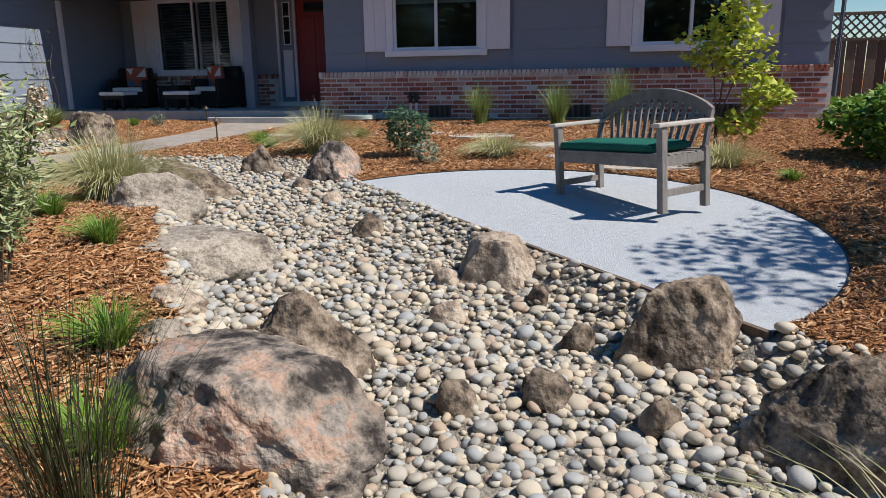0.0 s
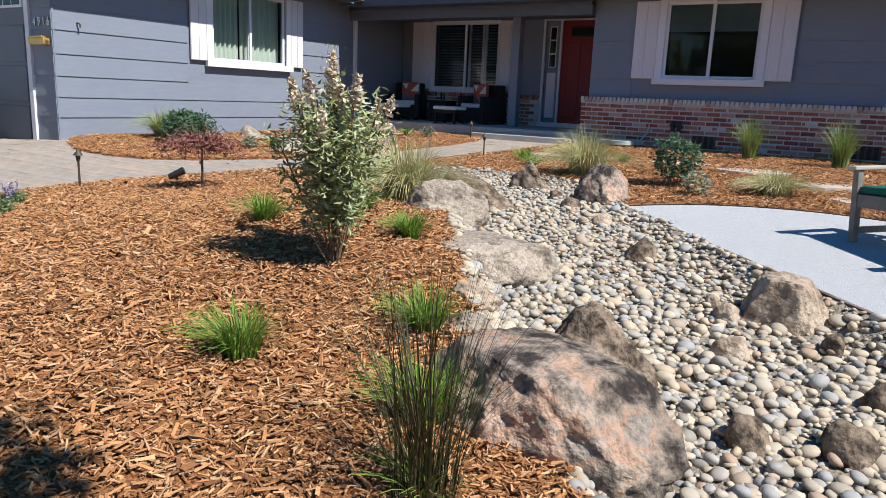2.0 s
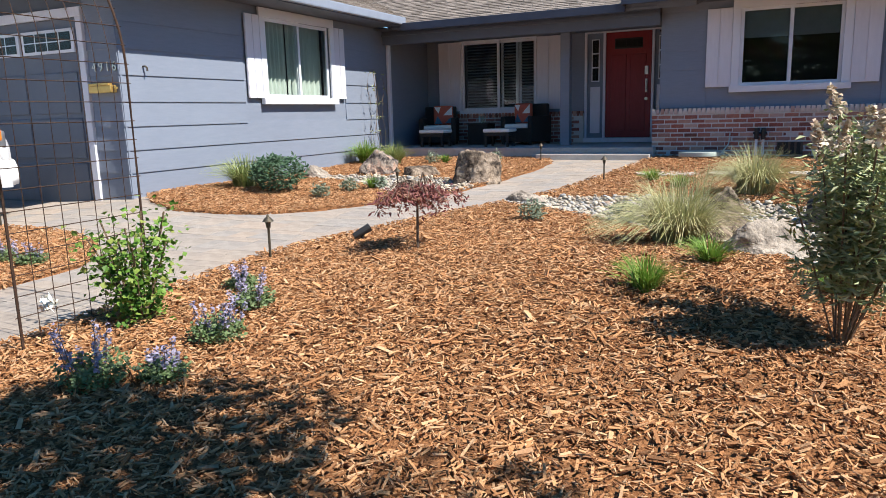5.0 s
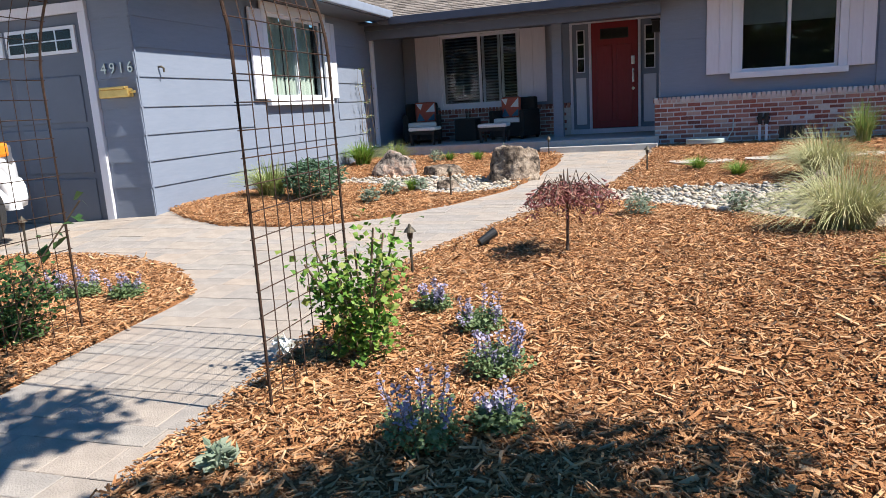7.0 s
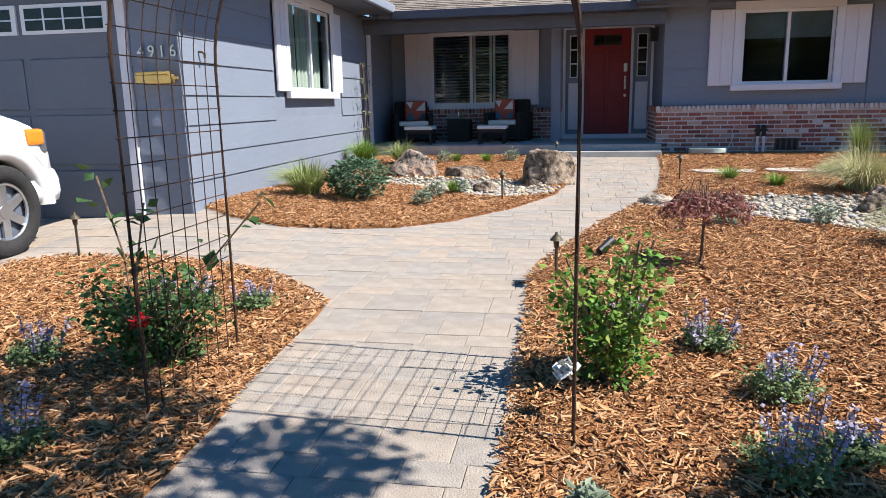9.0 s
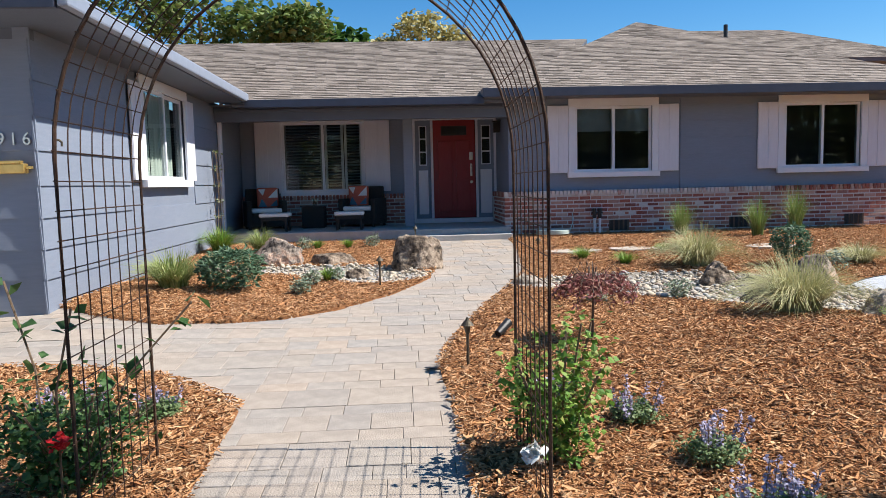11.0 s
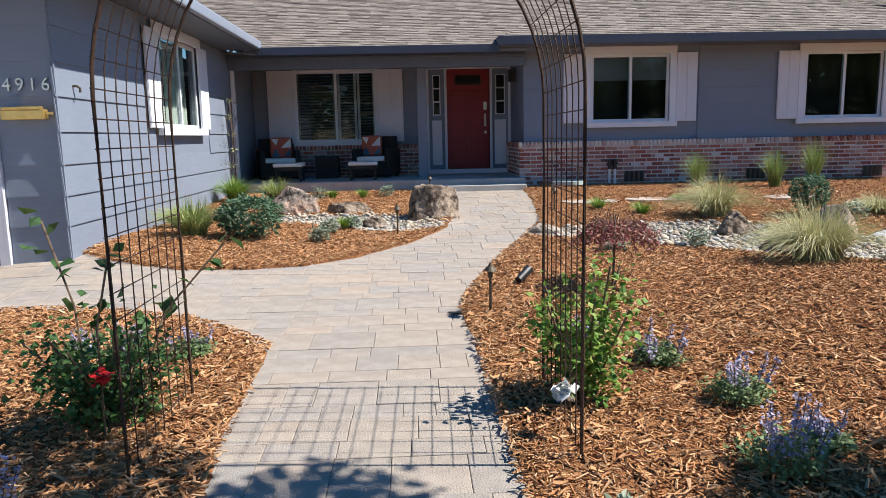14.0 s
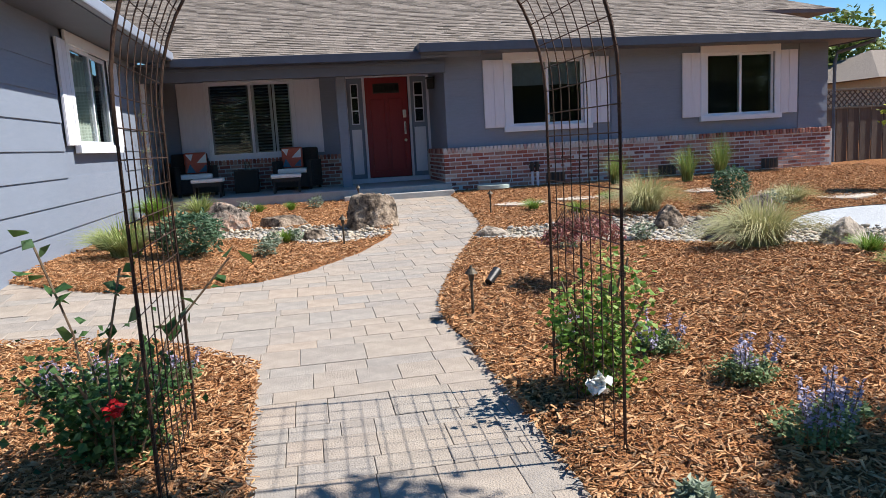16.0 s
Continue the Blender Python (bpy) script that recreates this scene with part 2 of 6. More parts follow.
GRASS = leafmat("fresh_grass", [(0.08, 0.17, 0.02), (0.15, 0.28, 0.035), (0.22, 0.35, 0.06), (0.32, 0.34, 0.11)])
BLOND = leafmat("feather_grass", [(0.24, 0.27, 0.10), (0.46, 0.43, 0.22), (0.62, 0.56, 0.34), (0.30, 0.33, 0.12)])
STRIPE = leafmat("striped_grass", [(0.14, 0.22, 0.05), (0.32, 0.36, 0.14), (0.42, 0.44, 0.22)])
TALLG = leafmat("upright_grass", [(0.12, 0.20, 0.045), (0.22, 0.30, 0.09), (0.34, 0.38, 0.16)])
RUSHM = leafmat("dark_rush", [(0.025, 0.032, 0.014), (0.045, 0.05, 0.02), (0.075, 0.055, 0.03)], 0.05)
LEAFG = leafmat("green_leaf", [(0.035, 0.085, 0.018), (0.065, 0.14, 0.028), (0.10, 0.19, 0.04)])
LEAFROSE = leafmat("rose_leaf", [(0.06, 0.14, 0.02), (0.12, 0.25, 0.035), (0.20, 0.33, 0.055), (0.32, 0.34, 0.09)])
LEAFDK = leafmat("dark_rose_leaf", [(0.03, 0.08, 0.025), (0.06, 0.135, 0.035), (0.10, 0.18, 0.055)])
LEAFYEL = leafmat("yellow_green_leaf", [(0.28, 0.36, 0.04), (0.46, 0.50, 0.06), (0.60, 0.60, 0.10), (0.18, 0.28, 0.04)])
LEAFGREY = leafmat("grey_green_leaf", [(0.17, 0.22, 0.08), (0.34, 0.39, 0.18), (0.50, 0.52, 0.33), (0.13, 0.18, 0.05)], 0.15)
LEAFBLUE = leafmat("blue_green_leaf", [(0.045, 0.10, 0.055), (0.08, 0.15, 0.08), (0.12, 0.19, 0.11)])
LEAFSAGE = leafmat("sage_leaf", [(0.16, 0.21, 0.14), (0.25, 0.30, 0.21), (0.33, 0.37, 0.28)])
MAPLE = leafmat("maroon_leaf", [(0.16, 0.055, 0.055), (0.24, 0.085, 0.08), (0.36, 0.15, 0.12), (0.28, 0.17, 0.10)])
PURPLE = leafmat("lavender_flower", [(0.24, 0.22, 0.32), (0.34, 0.31, 0.43), (0.46, 0.43, 0.53)], 0.15)
CREAM = leafmat("faded_flower", [(0.56, 0.46, 0.32), (0.68, 0.62, 0.5), (0.34, 0.21, 0.12), (0.72, 0.68, 0.58)], 0.15)
CATLEAF = leafmat("catmint_leaf", [(0.09, 0.15, 0.055), (0.17, 0.24, 0.10), (0.26, 0.33, 0.17)])
TREEA = leafmat("tree_leaf", [(0.06, 0.11, 0.025), (0.11, 0.17, 0.04), (0.17, 0.23, 0.06), (0.25, 0.26, 0.10)])
TREEY = leafmat("yellow_tree_leaf", [(0.36, 0.30, 0.10), (0.46, 0.40, 0.16), (0.26, 0.24, 0.08)])

# ---- mesh helpers ----


def sm(a, b, v):
    u = np.clip((v - a) / (b - a), 0, 1)
    return u * u * (3 - 2 * u)


def grade(x, y):
    """Height of the finished yard."""
    x, y = np.asarray(x, float), np.asarray(y, float)
    yy = np.clip(y, -14.0, 3.0)
    z = 0.22 + 0.032 * yy
    w = sm(1.8, 4.2, x) * (1 - sm(-7.2, -5.6, y))
    z = z + (0.01 + 0.07 * (yy + 6.1) - z) * w
    z = z + 0.17 * np.exp(-(((x - 1.5) / 1.7) ** 2) - ((y + 8.7) / 1.3) ** 2)
    z = z + 0.11 * np.exp(-(((x + 4.9) / 1.4) ** 2) - ((y + 6.0) / 1.5) ** 2)
    z = z + 0.07 * np.exp(-(((x - 3.2) / 1.9) ** 2) - ((y + 3.4) / 1.1) ** 2)
    return z


def gz(x, y):
    return float(grade(x, y))


def mesh_np(name, V, F, material, smooth=False):
    """A mesh from arrays of vertices and of faces with equally many corners."""
    V, F = np.asarray(V, np.float32), np.asarray(F, np.int32)
    me = bpy.data.meshes.new(name)
    n, k = F.shape
    me.vertices.add(len(V))
    me.vertices.foreach_set("co", V.ravel())
    me.loops.add(n * k)
    me.loops.foreach_set("vertex_index", F.ravel())
    me.polygons.add(n)
    me.polygons.foreach_set("loop_start", np.arange(0, n * k, k, dtype=np.int32))
    me.polygons.foreach_set("use_smooth", np.full(n, smooth))
    me.update(calc_edges=True)
    me.materials.append(material)
    return me


def as_mesh(name, bm, material, smooth=False):
    me = bpy.data.meshes.new(name)
    bm.to_mesh(me)
    bm.free()
    if smooth:
        me.polygons.foreach_set("use_smooth", np.ones(len(me.polygons), bool))
    me.materials.append(material)
    return me


LOOSE = {"blade_clump", "flowering", "foliage", "crown", "leafage", "bloom", "branching"}


def part(name, bm, material, parent, label="", smooth=False):
    """One mesh object under a thing or part. bm: a bmesh or a mesh."""
    if material is GLASS and isinstance(bm, bmesh.types.BMesh):
        # a pane is one sheet on its outer side
        ext = [max(v.co[i] for v in bm.verts) - min(v.co[i] for v in bm.verts) for i in (0, 1)]
        out = Vector((1, 0, 0)) if ext[0] < ext[1] else Vector((0, -1, 0))
        bm.normal_update()
        if min(ext) < 0.03:
            bmesh.ops.delete(bm, geom=[f for f in bm.faces if f.normal.dot(out) < 0.95], context="FACES")
    me = as_mesh(name, bm, material, smooth) if isinstance(bm, bmesh.types.BMesh) else bm
    ob = new(name, me)
    ob.parent = parent
    return tagged(ob, label, kind="stuff" if name in LOOSE else "")


def thing(name, x, y, z, label, category, group="", kind="", rz=0.0):
    ob = new(name)
    ob.matrix_basis = pose(x, y, z, 0, 0, rz)
    ob.empty_display_size = 0.1
    return tagged(ob, label, category, group, kind)


def box(x0, x1, y0, y1, z0, z1, bev=0.0, bm=None):
    own = bmesh.new()
    bmesh.ops.create_cube(own, size=1)
    bmesh.ops.scale(own, vec=(x1 - x0, y1 - y0, z1 - z0), verts=own.verts)
    bmesh.ops.translate(own, vec=((x0 + x1) / 2, (y0 + y1) / 2, (z0 + z1) / 2), verts=own.verts)
    if bev:
        bmesh.ops.bevel(own, geom=own.edges[:], offset=bev, segments=2, affect="EDGES", profile=0.6)
    if bm is None:
        return own
    me = bpy.data.meshes.new("tmp")
    own.to_mesh(me)
    own.free()
    bm.from_mesh(me)
    bpy.data.meshes.remove(me)
    return bm


def bar(p, q, r, sides=6, r2=None, bm=None):
    """A round rod from p to q."""
    bm = bm or bmesh.new()
    p, q = Vector(p), Vector(q)
    m = Matrix.Translation((p + q) / 2) @ (q - p).to_track_quat("Z", "Y").to_matrix().to_4x4()
    bmesh.ops.create_cone(bm, cap_ends=True, segments=sides, radius1=r, radius2=r if r2 is None else r2, depth=(q - p).length, matrix=m)
    return bm


def tube(points, r, sides=6, bm=None):
    """A bent rod through points."""
    bm = bm or bmesh.new()
    pts = [Vector(p) for p in points]
    rings = []
    for k, p in enumerate(pts):
        d = (pts[min(k + 1, len(pts) - 1)] - pts[max(k - 1, 0)]).normalized()
        q = d.to_track_quat("Z", "Y")
        rings.append([bm.verts.new(p + q @ Vector((r * math.cos(a), r * math.sin(a), 0))) for a in [2 * math.pi * j / sides for j in range(sides)]])
    for a, b in zip(rings, rings[1:]):
        for j in range(sides):
            bm.faces.new((a[j], a[(j + 1) % sides], b[(j + 1) % sides], b[j]))
    bm.faces.new(rings[0][::-1])
    bm.faces.new(rings[-1])
    return bm


def slab(poly, z0, z1, bev=0.0):
    """A plate with the given outline (x, y)."""
    bm = bmesh.new()
    f = bm.faces.new([bm.verts.new((x, y, z0)) for x, y in poly])
    r = bmesh.ops.extrude_face_region(bm, geom=[f])
    bmesh.ops.translate(bm, vec=(0, 0, z1 - z0), verts=[v for v in r["geom"] if isinstance(v, bmesh.types.BMVert)])
    if bev:
        bmesh.ops.bevel(bm, geom=[e for e in bm.edges if all(v.co.z > max(z0, z1) - 1e-5 for v in e.verts)], offset=bev, segments=2, affect="EDGES")
    bmesh.ops.recalc_face_normals(bm, faces=bm.faces)
    return bm


RNG = np.random.default_rng(7)


def inside(poly, x, y):
    """Which points lie inside an outline."""
    x, y = np.asarray(x), np.asarray(y)
    hit = np.zeros(x.shape, bool)
    n = len(poly)
    for k in range(n):
        (x0, y0), (x1, y1) = poly[k], poly[(k + 1) % n]
        if y0 != y1:
            hit ^= ((y0 > y) != (y1 > y)) & (x < (x1 - x0) * (y - y0) / (y1 - y0) + x0)
    return hit


def edge_dist(poly, x, y):
    """Distance to an outline, positive inside."""
    x, y = np.asarray(x, float), np.asarray(y, float)
    d = np.full(x.shape, 1e9)
    n = len(poly)
    for k in range(n):
        (x0, y0), (x1, y1) = poly[k], poly[(k + 1) % n]
        dx, dy = x1 - x0, y1 - y0
        u = np.clip(((x - x0) * dx + (y - y0) * dy) / (dx * dx + dy * dy + 1e-12), 0, 1)
        d = np.minimum(d, np.hypot(x - x0 - u * dx, y - y0 - u * dy))
    return np.where(inside(poly, x, y), d, -d)


def rounded(poly, steps=2):
    """Corner cutting of an outline."""
    for _ in range(steps):
        out = []
        for k in range(len(poly)):
            (x0, y0), (x1, y1) = poly[k], poly[(k + 1) % len(poly)]
            out += [(0.75 * x0 + 0.25 * x1, 0.75 * y0 + 0.25 * y1), (0.25 * x0 + 0.75 * x1, 0.25 * y0 + 0.75 * y1)]
        poly = out
    return poly

# ---- plan of the yard ----
PATHWAY = [(-1.72, -18), (-1.72, -11), (-1.74, -8.94), (-1.78, -8.4), (-1.70, -7.9), (-1.4, -6.9), (-0.86, -5.4), (-0.5, -4.4), (-0.35, -3.2), (-0.25, -2.3),
           (-0.18, -1.45), (-0.1, -0.2), (-1.9, -0.2), (-1.5, -1.2), (-1.44, -2.14), (-1.5, -3.5), (-1.67, -4.64), (-2.1, -5.6), (-2.64, -6.39), (-3.1, -6.75),
           (-3.61, -6.92), (-4.2, -6.95), (-4.8, -6.7), (-5.28, -6.3), (-5.3, -6.3), (-13, -6.3), (-13, -18)]
LEFTBED = [(-2.96, -9.02), (-3.25, -8.7), (-3.6, -8.4), (-4.2, -8.15), (-4.77, -8.06), (-5.58, -8.07), (-5.88, -8.3), (-5.9, -9.0), (-5.9, -18), (-2.86, -18), (-2.86, -11.14), (-2.91, -10.29)]
CREEK = rounded([(4.15, -10.5), (3.5, -9.78), (2.95, -9.25), (2.4, -8.45), (1.75, -7.6), (1.09, -6.8), (0.3, -6.1), (-0.3, -5.72), (-0.95, -5.4), (-0.5, -4.95), (0.4, -4.8),
                 (1.3, -4.75), (2.2, -5.2), (2.7, -6.0), (4.2, -7.45), (5.69, -8.85), (6.4, -9.3), (6.8, -10.2), (6.2, -11.3), (4.6, -11.3)], 1)
CREEKWEST = rounded([(-3.9, -3.95), (-3.2, -4.4), (-2.4, -5.1), (-1.75, -4.75), (-1.6, -4.2), (-2.2, -3.6), (-3.0, -3.4), (-4.4, -3.3), (-4.8, -3.8)], 1)
PC, PR = (4.2, -7.35), 2.03
a0, a1 = math.atan2(-8.88 - PC[1], 5.66 - PC[0]), math.atan2(-6.0 - PC[1], 2.68 - PC[0])
PATIO_EDGE = [(PC[0] + PR * math.cos(a0 + (a1 - a0) * k / 60), PC[1] + PR * math.sin(a0 + (a1 - a0) * k / 60)) for k in range(61)]


def paved(x, y):
    """Signed distance into the paved area."""
    return np.minimum(edge_dist(PATHWAY, x, y), -edge_dist(LEFTBED, x, y))


def creek_depth(x, y):
    d = np.maximum(edge_dist(CREEK, x, y), edge_dist(CREEKWEST, x, y))
    return sm(-0.03, 0.3, d) * (0.05 + 0.12 * (1 - sm(-9.0, -6.0, y)))


def patio_z(y):
    return 0.015 + 0.07 * (y + 6.1)


# ---- ground ----
def build_ground():
    out = np.array([0.3, 0.8, 2, 5, 12, 30, 80, 200, 500.0])
    xs = np.concatenate([-9.6 - out[::-1], np.arange(-9.6, 9.6, 0.065), 9.6 + out])
    ys = np.concatenate([-14.6 - out[::-1], np.arange(-14.6, 2.6, 0.065), 2.6 + out])
    X, Y = np.meshgrid(xs, ys)
    Z = grade(X, Y)
    pv, pt = paved(X, Y), edge_dist(PATIO_EDGE, X, Y)
    soft = 0.007 * np.sin(X * 7.1 + 3 * np.sin(Y * 2.3)) * np.sin(Y * 6.3 + 2 * np.sin(X * 3.1)) + 0.0025 * RNG.standard_normal(X.shape)
    hard = np.maximum(sm(-0.03, 0.03, pv), sm(-0.02, 0.05, pt))
    Z = Z + (0.022 + soft) * (1 - hard) - 0.07 * sm(-0.03, 0.03, pv) - 0.10 * sm(-0.02, 0.05, pt) - creek_depth(X, Y) * (1 - sm(-0.05, 0.0, pt))
    ny, nx = X.shape
    idx = np.arange(ny * nx).reshape(ny, nx)
    F = np.stack([idx[:-1, :-1], idx[:-1, 1:], idx[1:, 1:], idx[1:, :-1]], -1).reshape(-1, 4)
    me = mesh_np("ground", np.stack([X, Y, Z], -1).reshape(-1, 3), F, MULCH, True)
    me.materials.append(GRAVEL)
    me.materials.append(JOINT)
    cx, cy = X.ravel()[F].mean(1), Y.ravel()[F].mean(1)
    mi = np.zeros(len(F), np.int32)
    mi[(np.maximum(edge_dist(CREEK, cx, cy), edge_dist(CREEKWEST, cx, cy)) > 0.02)] = 1
    mi[paved(cx, cy) > 0.02] = 2
    me.polygons.foreach_set("material_index", mi)
    return tagged(new("ground", me), "planted front yard of brown bark mulch and a stony creek bed", "ground", kind="structure")


ground = build_ground()

# patio of pale fines with a dark steel edge
patio = thing("patio", 0, 0, 0, "pale grey decomposed granite patio with a dark edging strip", "patio", kind="structure")
bm = slab(PATIO_EDGE, 0.0, 0.11)
for v in bm.verts:
    v.co.z += patio_z(v.co.y) - 0.11
part("surface", bm, PATIO, patio)
bm = bmesh.new()
prev = None
for k, (x, y) in enumerate(PATIO_EDGE):
    d = Vector((x - PC[0], y - PC[1])).normalized() * 0.012
    z = patio_z(y)
    now = [bm.verts.new((x, y, z - 0.12)), bm.verts.new((x, y, z + 0.008)), bm.verts.new((x + d.x, y + d.y, z + 0.008)), bm.verts.new((x + d.x, y + d.y, z - 0.12))]
    if prev:
        for j in range(3):
            bm.faces.new((prev[j], now[j], now[j + 1], prev[j + 1]))
    prev = now
part("edging", bm, BLACK, patio, "dark steel edging")
(ex0, ey0), (ex1, ey1) = PATIO_EDGE[0], PATIO_EDGE[-1]
bm = bmesh.new()
n = Vector((ey1 - ey0, ex0 - ex1)).normalized() * 0.03
if n.y > 0:
    n = -n
vs = [bm.verts.new((ex + o.x, ey + o.y, patio_z(ey) + dz)) for ex, ey in ((ex0, ey0), (ex1, ey1)) for o in (Vector((0, 0)), n) for dz in (-0.14, 0.012)]
for a, b, c, d in ((0, 1, 5, 4), (1, 3, 7, 5), (3, 2, 6, 7), (0, 2, 3, 1), (4, 5, 7, 6)):
    bm.faces.new((vs[a], vs[b], vs[c], vs[d]))
part("edging", bm, WOOD, patio, "straight weathered bender board")

# ---- house ----
house = thing("house", 0, 0, 0, "single-storey blue-grey ranch house with brick wainscot and red door", "house")


def wall_panel(name, x0, x1, y0, y1, z0, z1, holes, axis, material=SIDING, parent=None):
    """A thick wall along x or y with rectangular holes (a0, a1, z0, z1)."""
    a0, a1 = (x0, x1) if axis == "x" else (y0, y1)
    bm = bmesh.new()
    cuts = sorted({a0, a1, *[h[0] for h in holes], *[h[1] for h in holes]})
    for u, w in zip(cuts, cuts[1:]):
        zs = [z0]
        for h in sorted(holes, key=lambda q: q[2]):
            if h[0] <= u + 1e-6 and h[1] >= w - 1e-6:
                zs += [h[2], h[3]]
        zs.append(z1)
        for lo, hi in zip(zs[::2], zs[1::2]):
            if hi - lo > 1e-4:
                if axis == "x":
                    box(u, w, y0, y1, lo, hi, bm=bm)
                else:
                    box(x0, x1, u, w, lo, hi, bm=bm)
    bmesh.ops.remove_doubles(bm, verts=bm.verts, dist=1e-5)
    return part(name, bm, material, parent or house)


W1, W2, PW, LW = (1.24, 2.70, 1.37, 2.58), (5.24, 6.74, 1.37, 2.58), (-4.43, -2.77, 1.1, 2.53), (-3.8, -2.06, 1.36, 2.55)
wall_panel("wall", 0.0, 7.97, 0.03, 0.18, 0.0, 2.8, [W1, W2], "x")
wall_panel("wall", 7.82, 7.97, 0.18, 9.0, 0.0, 2.8, [], "y")
wall_panel("wall", 0.0, 0.15, 0.18, 1.92, 0.0, 2.8, [], "y")
BACK = 0.16


def set_back(ob):
    """Moves a piece of the porch's back wall to its depth."""
    ob.location.y = BACK
    return ob


set_back(wall_panel("wall", -5.28, 0.0, 1.62, 1.77, 0.0, 2.8, [PW, (-1.70, -0.02, 0.46, 2.54)], "x"))
wall_panel("wall", -5.42, -5.30, -6.5, 1.93, 0.02, 2.75, [LW], "y")
wall_panel("wall", -12.0, -5.30, -6.48, -6.36, -0.02, 2.9, [(-11.0, -5.93, -0.02, 2.33)], "x", DARKTRIM)
wall_panel("wall", -12.1, -12.0, -6.48, 9.0, -0.02, 2.9, [], "y")
wall_panel("wall", -12.0, 7.97, 9.0, 9.15, 0.0, 2.8, [], "x")
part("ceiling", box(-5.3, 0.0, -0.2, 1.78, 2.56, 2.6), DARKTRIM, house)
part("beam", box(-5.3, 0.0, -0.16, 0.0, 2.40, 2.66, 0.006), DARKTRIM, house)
part("post", box(-1.94, -1.76, 0.70, 0.88, 0.4, 2.56, 0.006), SIDING, house, "square blue-grey porch post")
# near-black sheets behind the windows: the rooms' shade is put into their colour
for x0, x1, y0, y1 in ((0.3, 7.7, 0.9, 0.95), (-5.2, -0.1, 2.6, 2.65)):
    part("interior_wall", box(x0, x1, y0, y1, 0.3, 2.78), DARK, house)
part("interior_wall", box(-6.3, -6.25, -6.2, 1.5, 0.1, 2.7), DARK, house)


def lap_boards(along, a0, a1, face, zs, out, skip=()):
    """Overlapping siding boards on a wall."""
    for lo, hi in zip(zs, zs[1:]):
        spans = [(a0, a1)]
        for h in skip:
            if h[2] < hi - 0.01 and h[3] > lo + 0.01:
                nxt = []
                for u, w in spans:
                    if h[0] > u:
                        nxt.append((u, min(w, h[0])))
                    if h[1] < w:
                        nxt.append((max(u, h[1]), w))
                spans = nxt
        for u, w in spans:
            bm = bmesh.new()
            prof = [(0.0, lo - 0.012), (0.022, lo - 0.012), (0.022, lo), (0.007, hi), (0.0, hi)]
            ends = []
            for s in (u, w):
                ends.append([bm.verts.new((face + out * d, s, z) if along == "y" else (s, face + out * d, z)) for d, z in prof])
            for j in range(5):
                bm.faces.new((ends[0][j], ends[0][(j + 1) % 5], ends[1][(j + 1) % 5], ends[1][j]))
            bm.faces.new(ends[0])
            bm.faces.new(ends[1][::-1])
            bmesh.ops.recalc_face_normals(bm, faces=bm.faces)
            part("siding_board", bm, SIDING, house)


lap_boards("y", -6.52, 0.0, -5.30, [0.1, 0.43, 0.71, 1.0, 1.3, 1.62, 1.93, 2.25, 2.6], 1, [(-4.28, -1.58, 1.27, 2.7)])
lap_boards("x", -5.82, -5.278, -6.48, [0.06, 0.43, 0.71, 1.0, 1.3, 1.62, 1.93, 2.25, 2.6], -1)
lap_boards("x", 0.0, 7.97, 0.03, [1.05, 1.36, 1.67, 1.98, 2.29, 2.6, 2.78], -1, [(0.74, 3.25, 1.2, 2.7), (4.76, 7.31, 1.2, 2.7)])
part("corner_trim", box(-5.30, -5.272, -6.51, -6.49, 0.06, 2.7), SIDING, house)
part("foundation", box(-5.44, -5.31, -6.5, 1.6, -0.2, 0.1), CONCRETE, house)


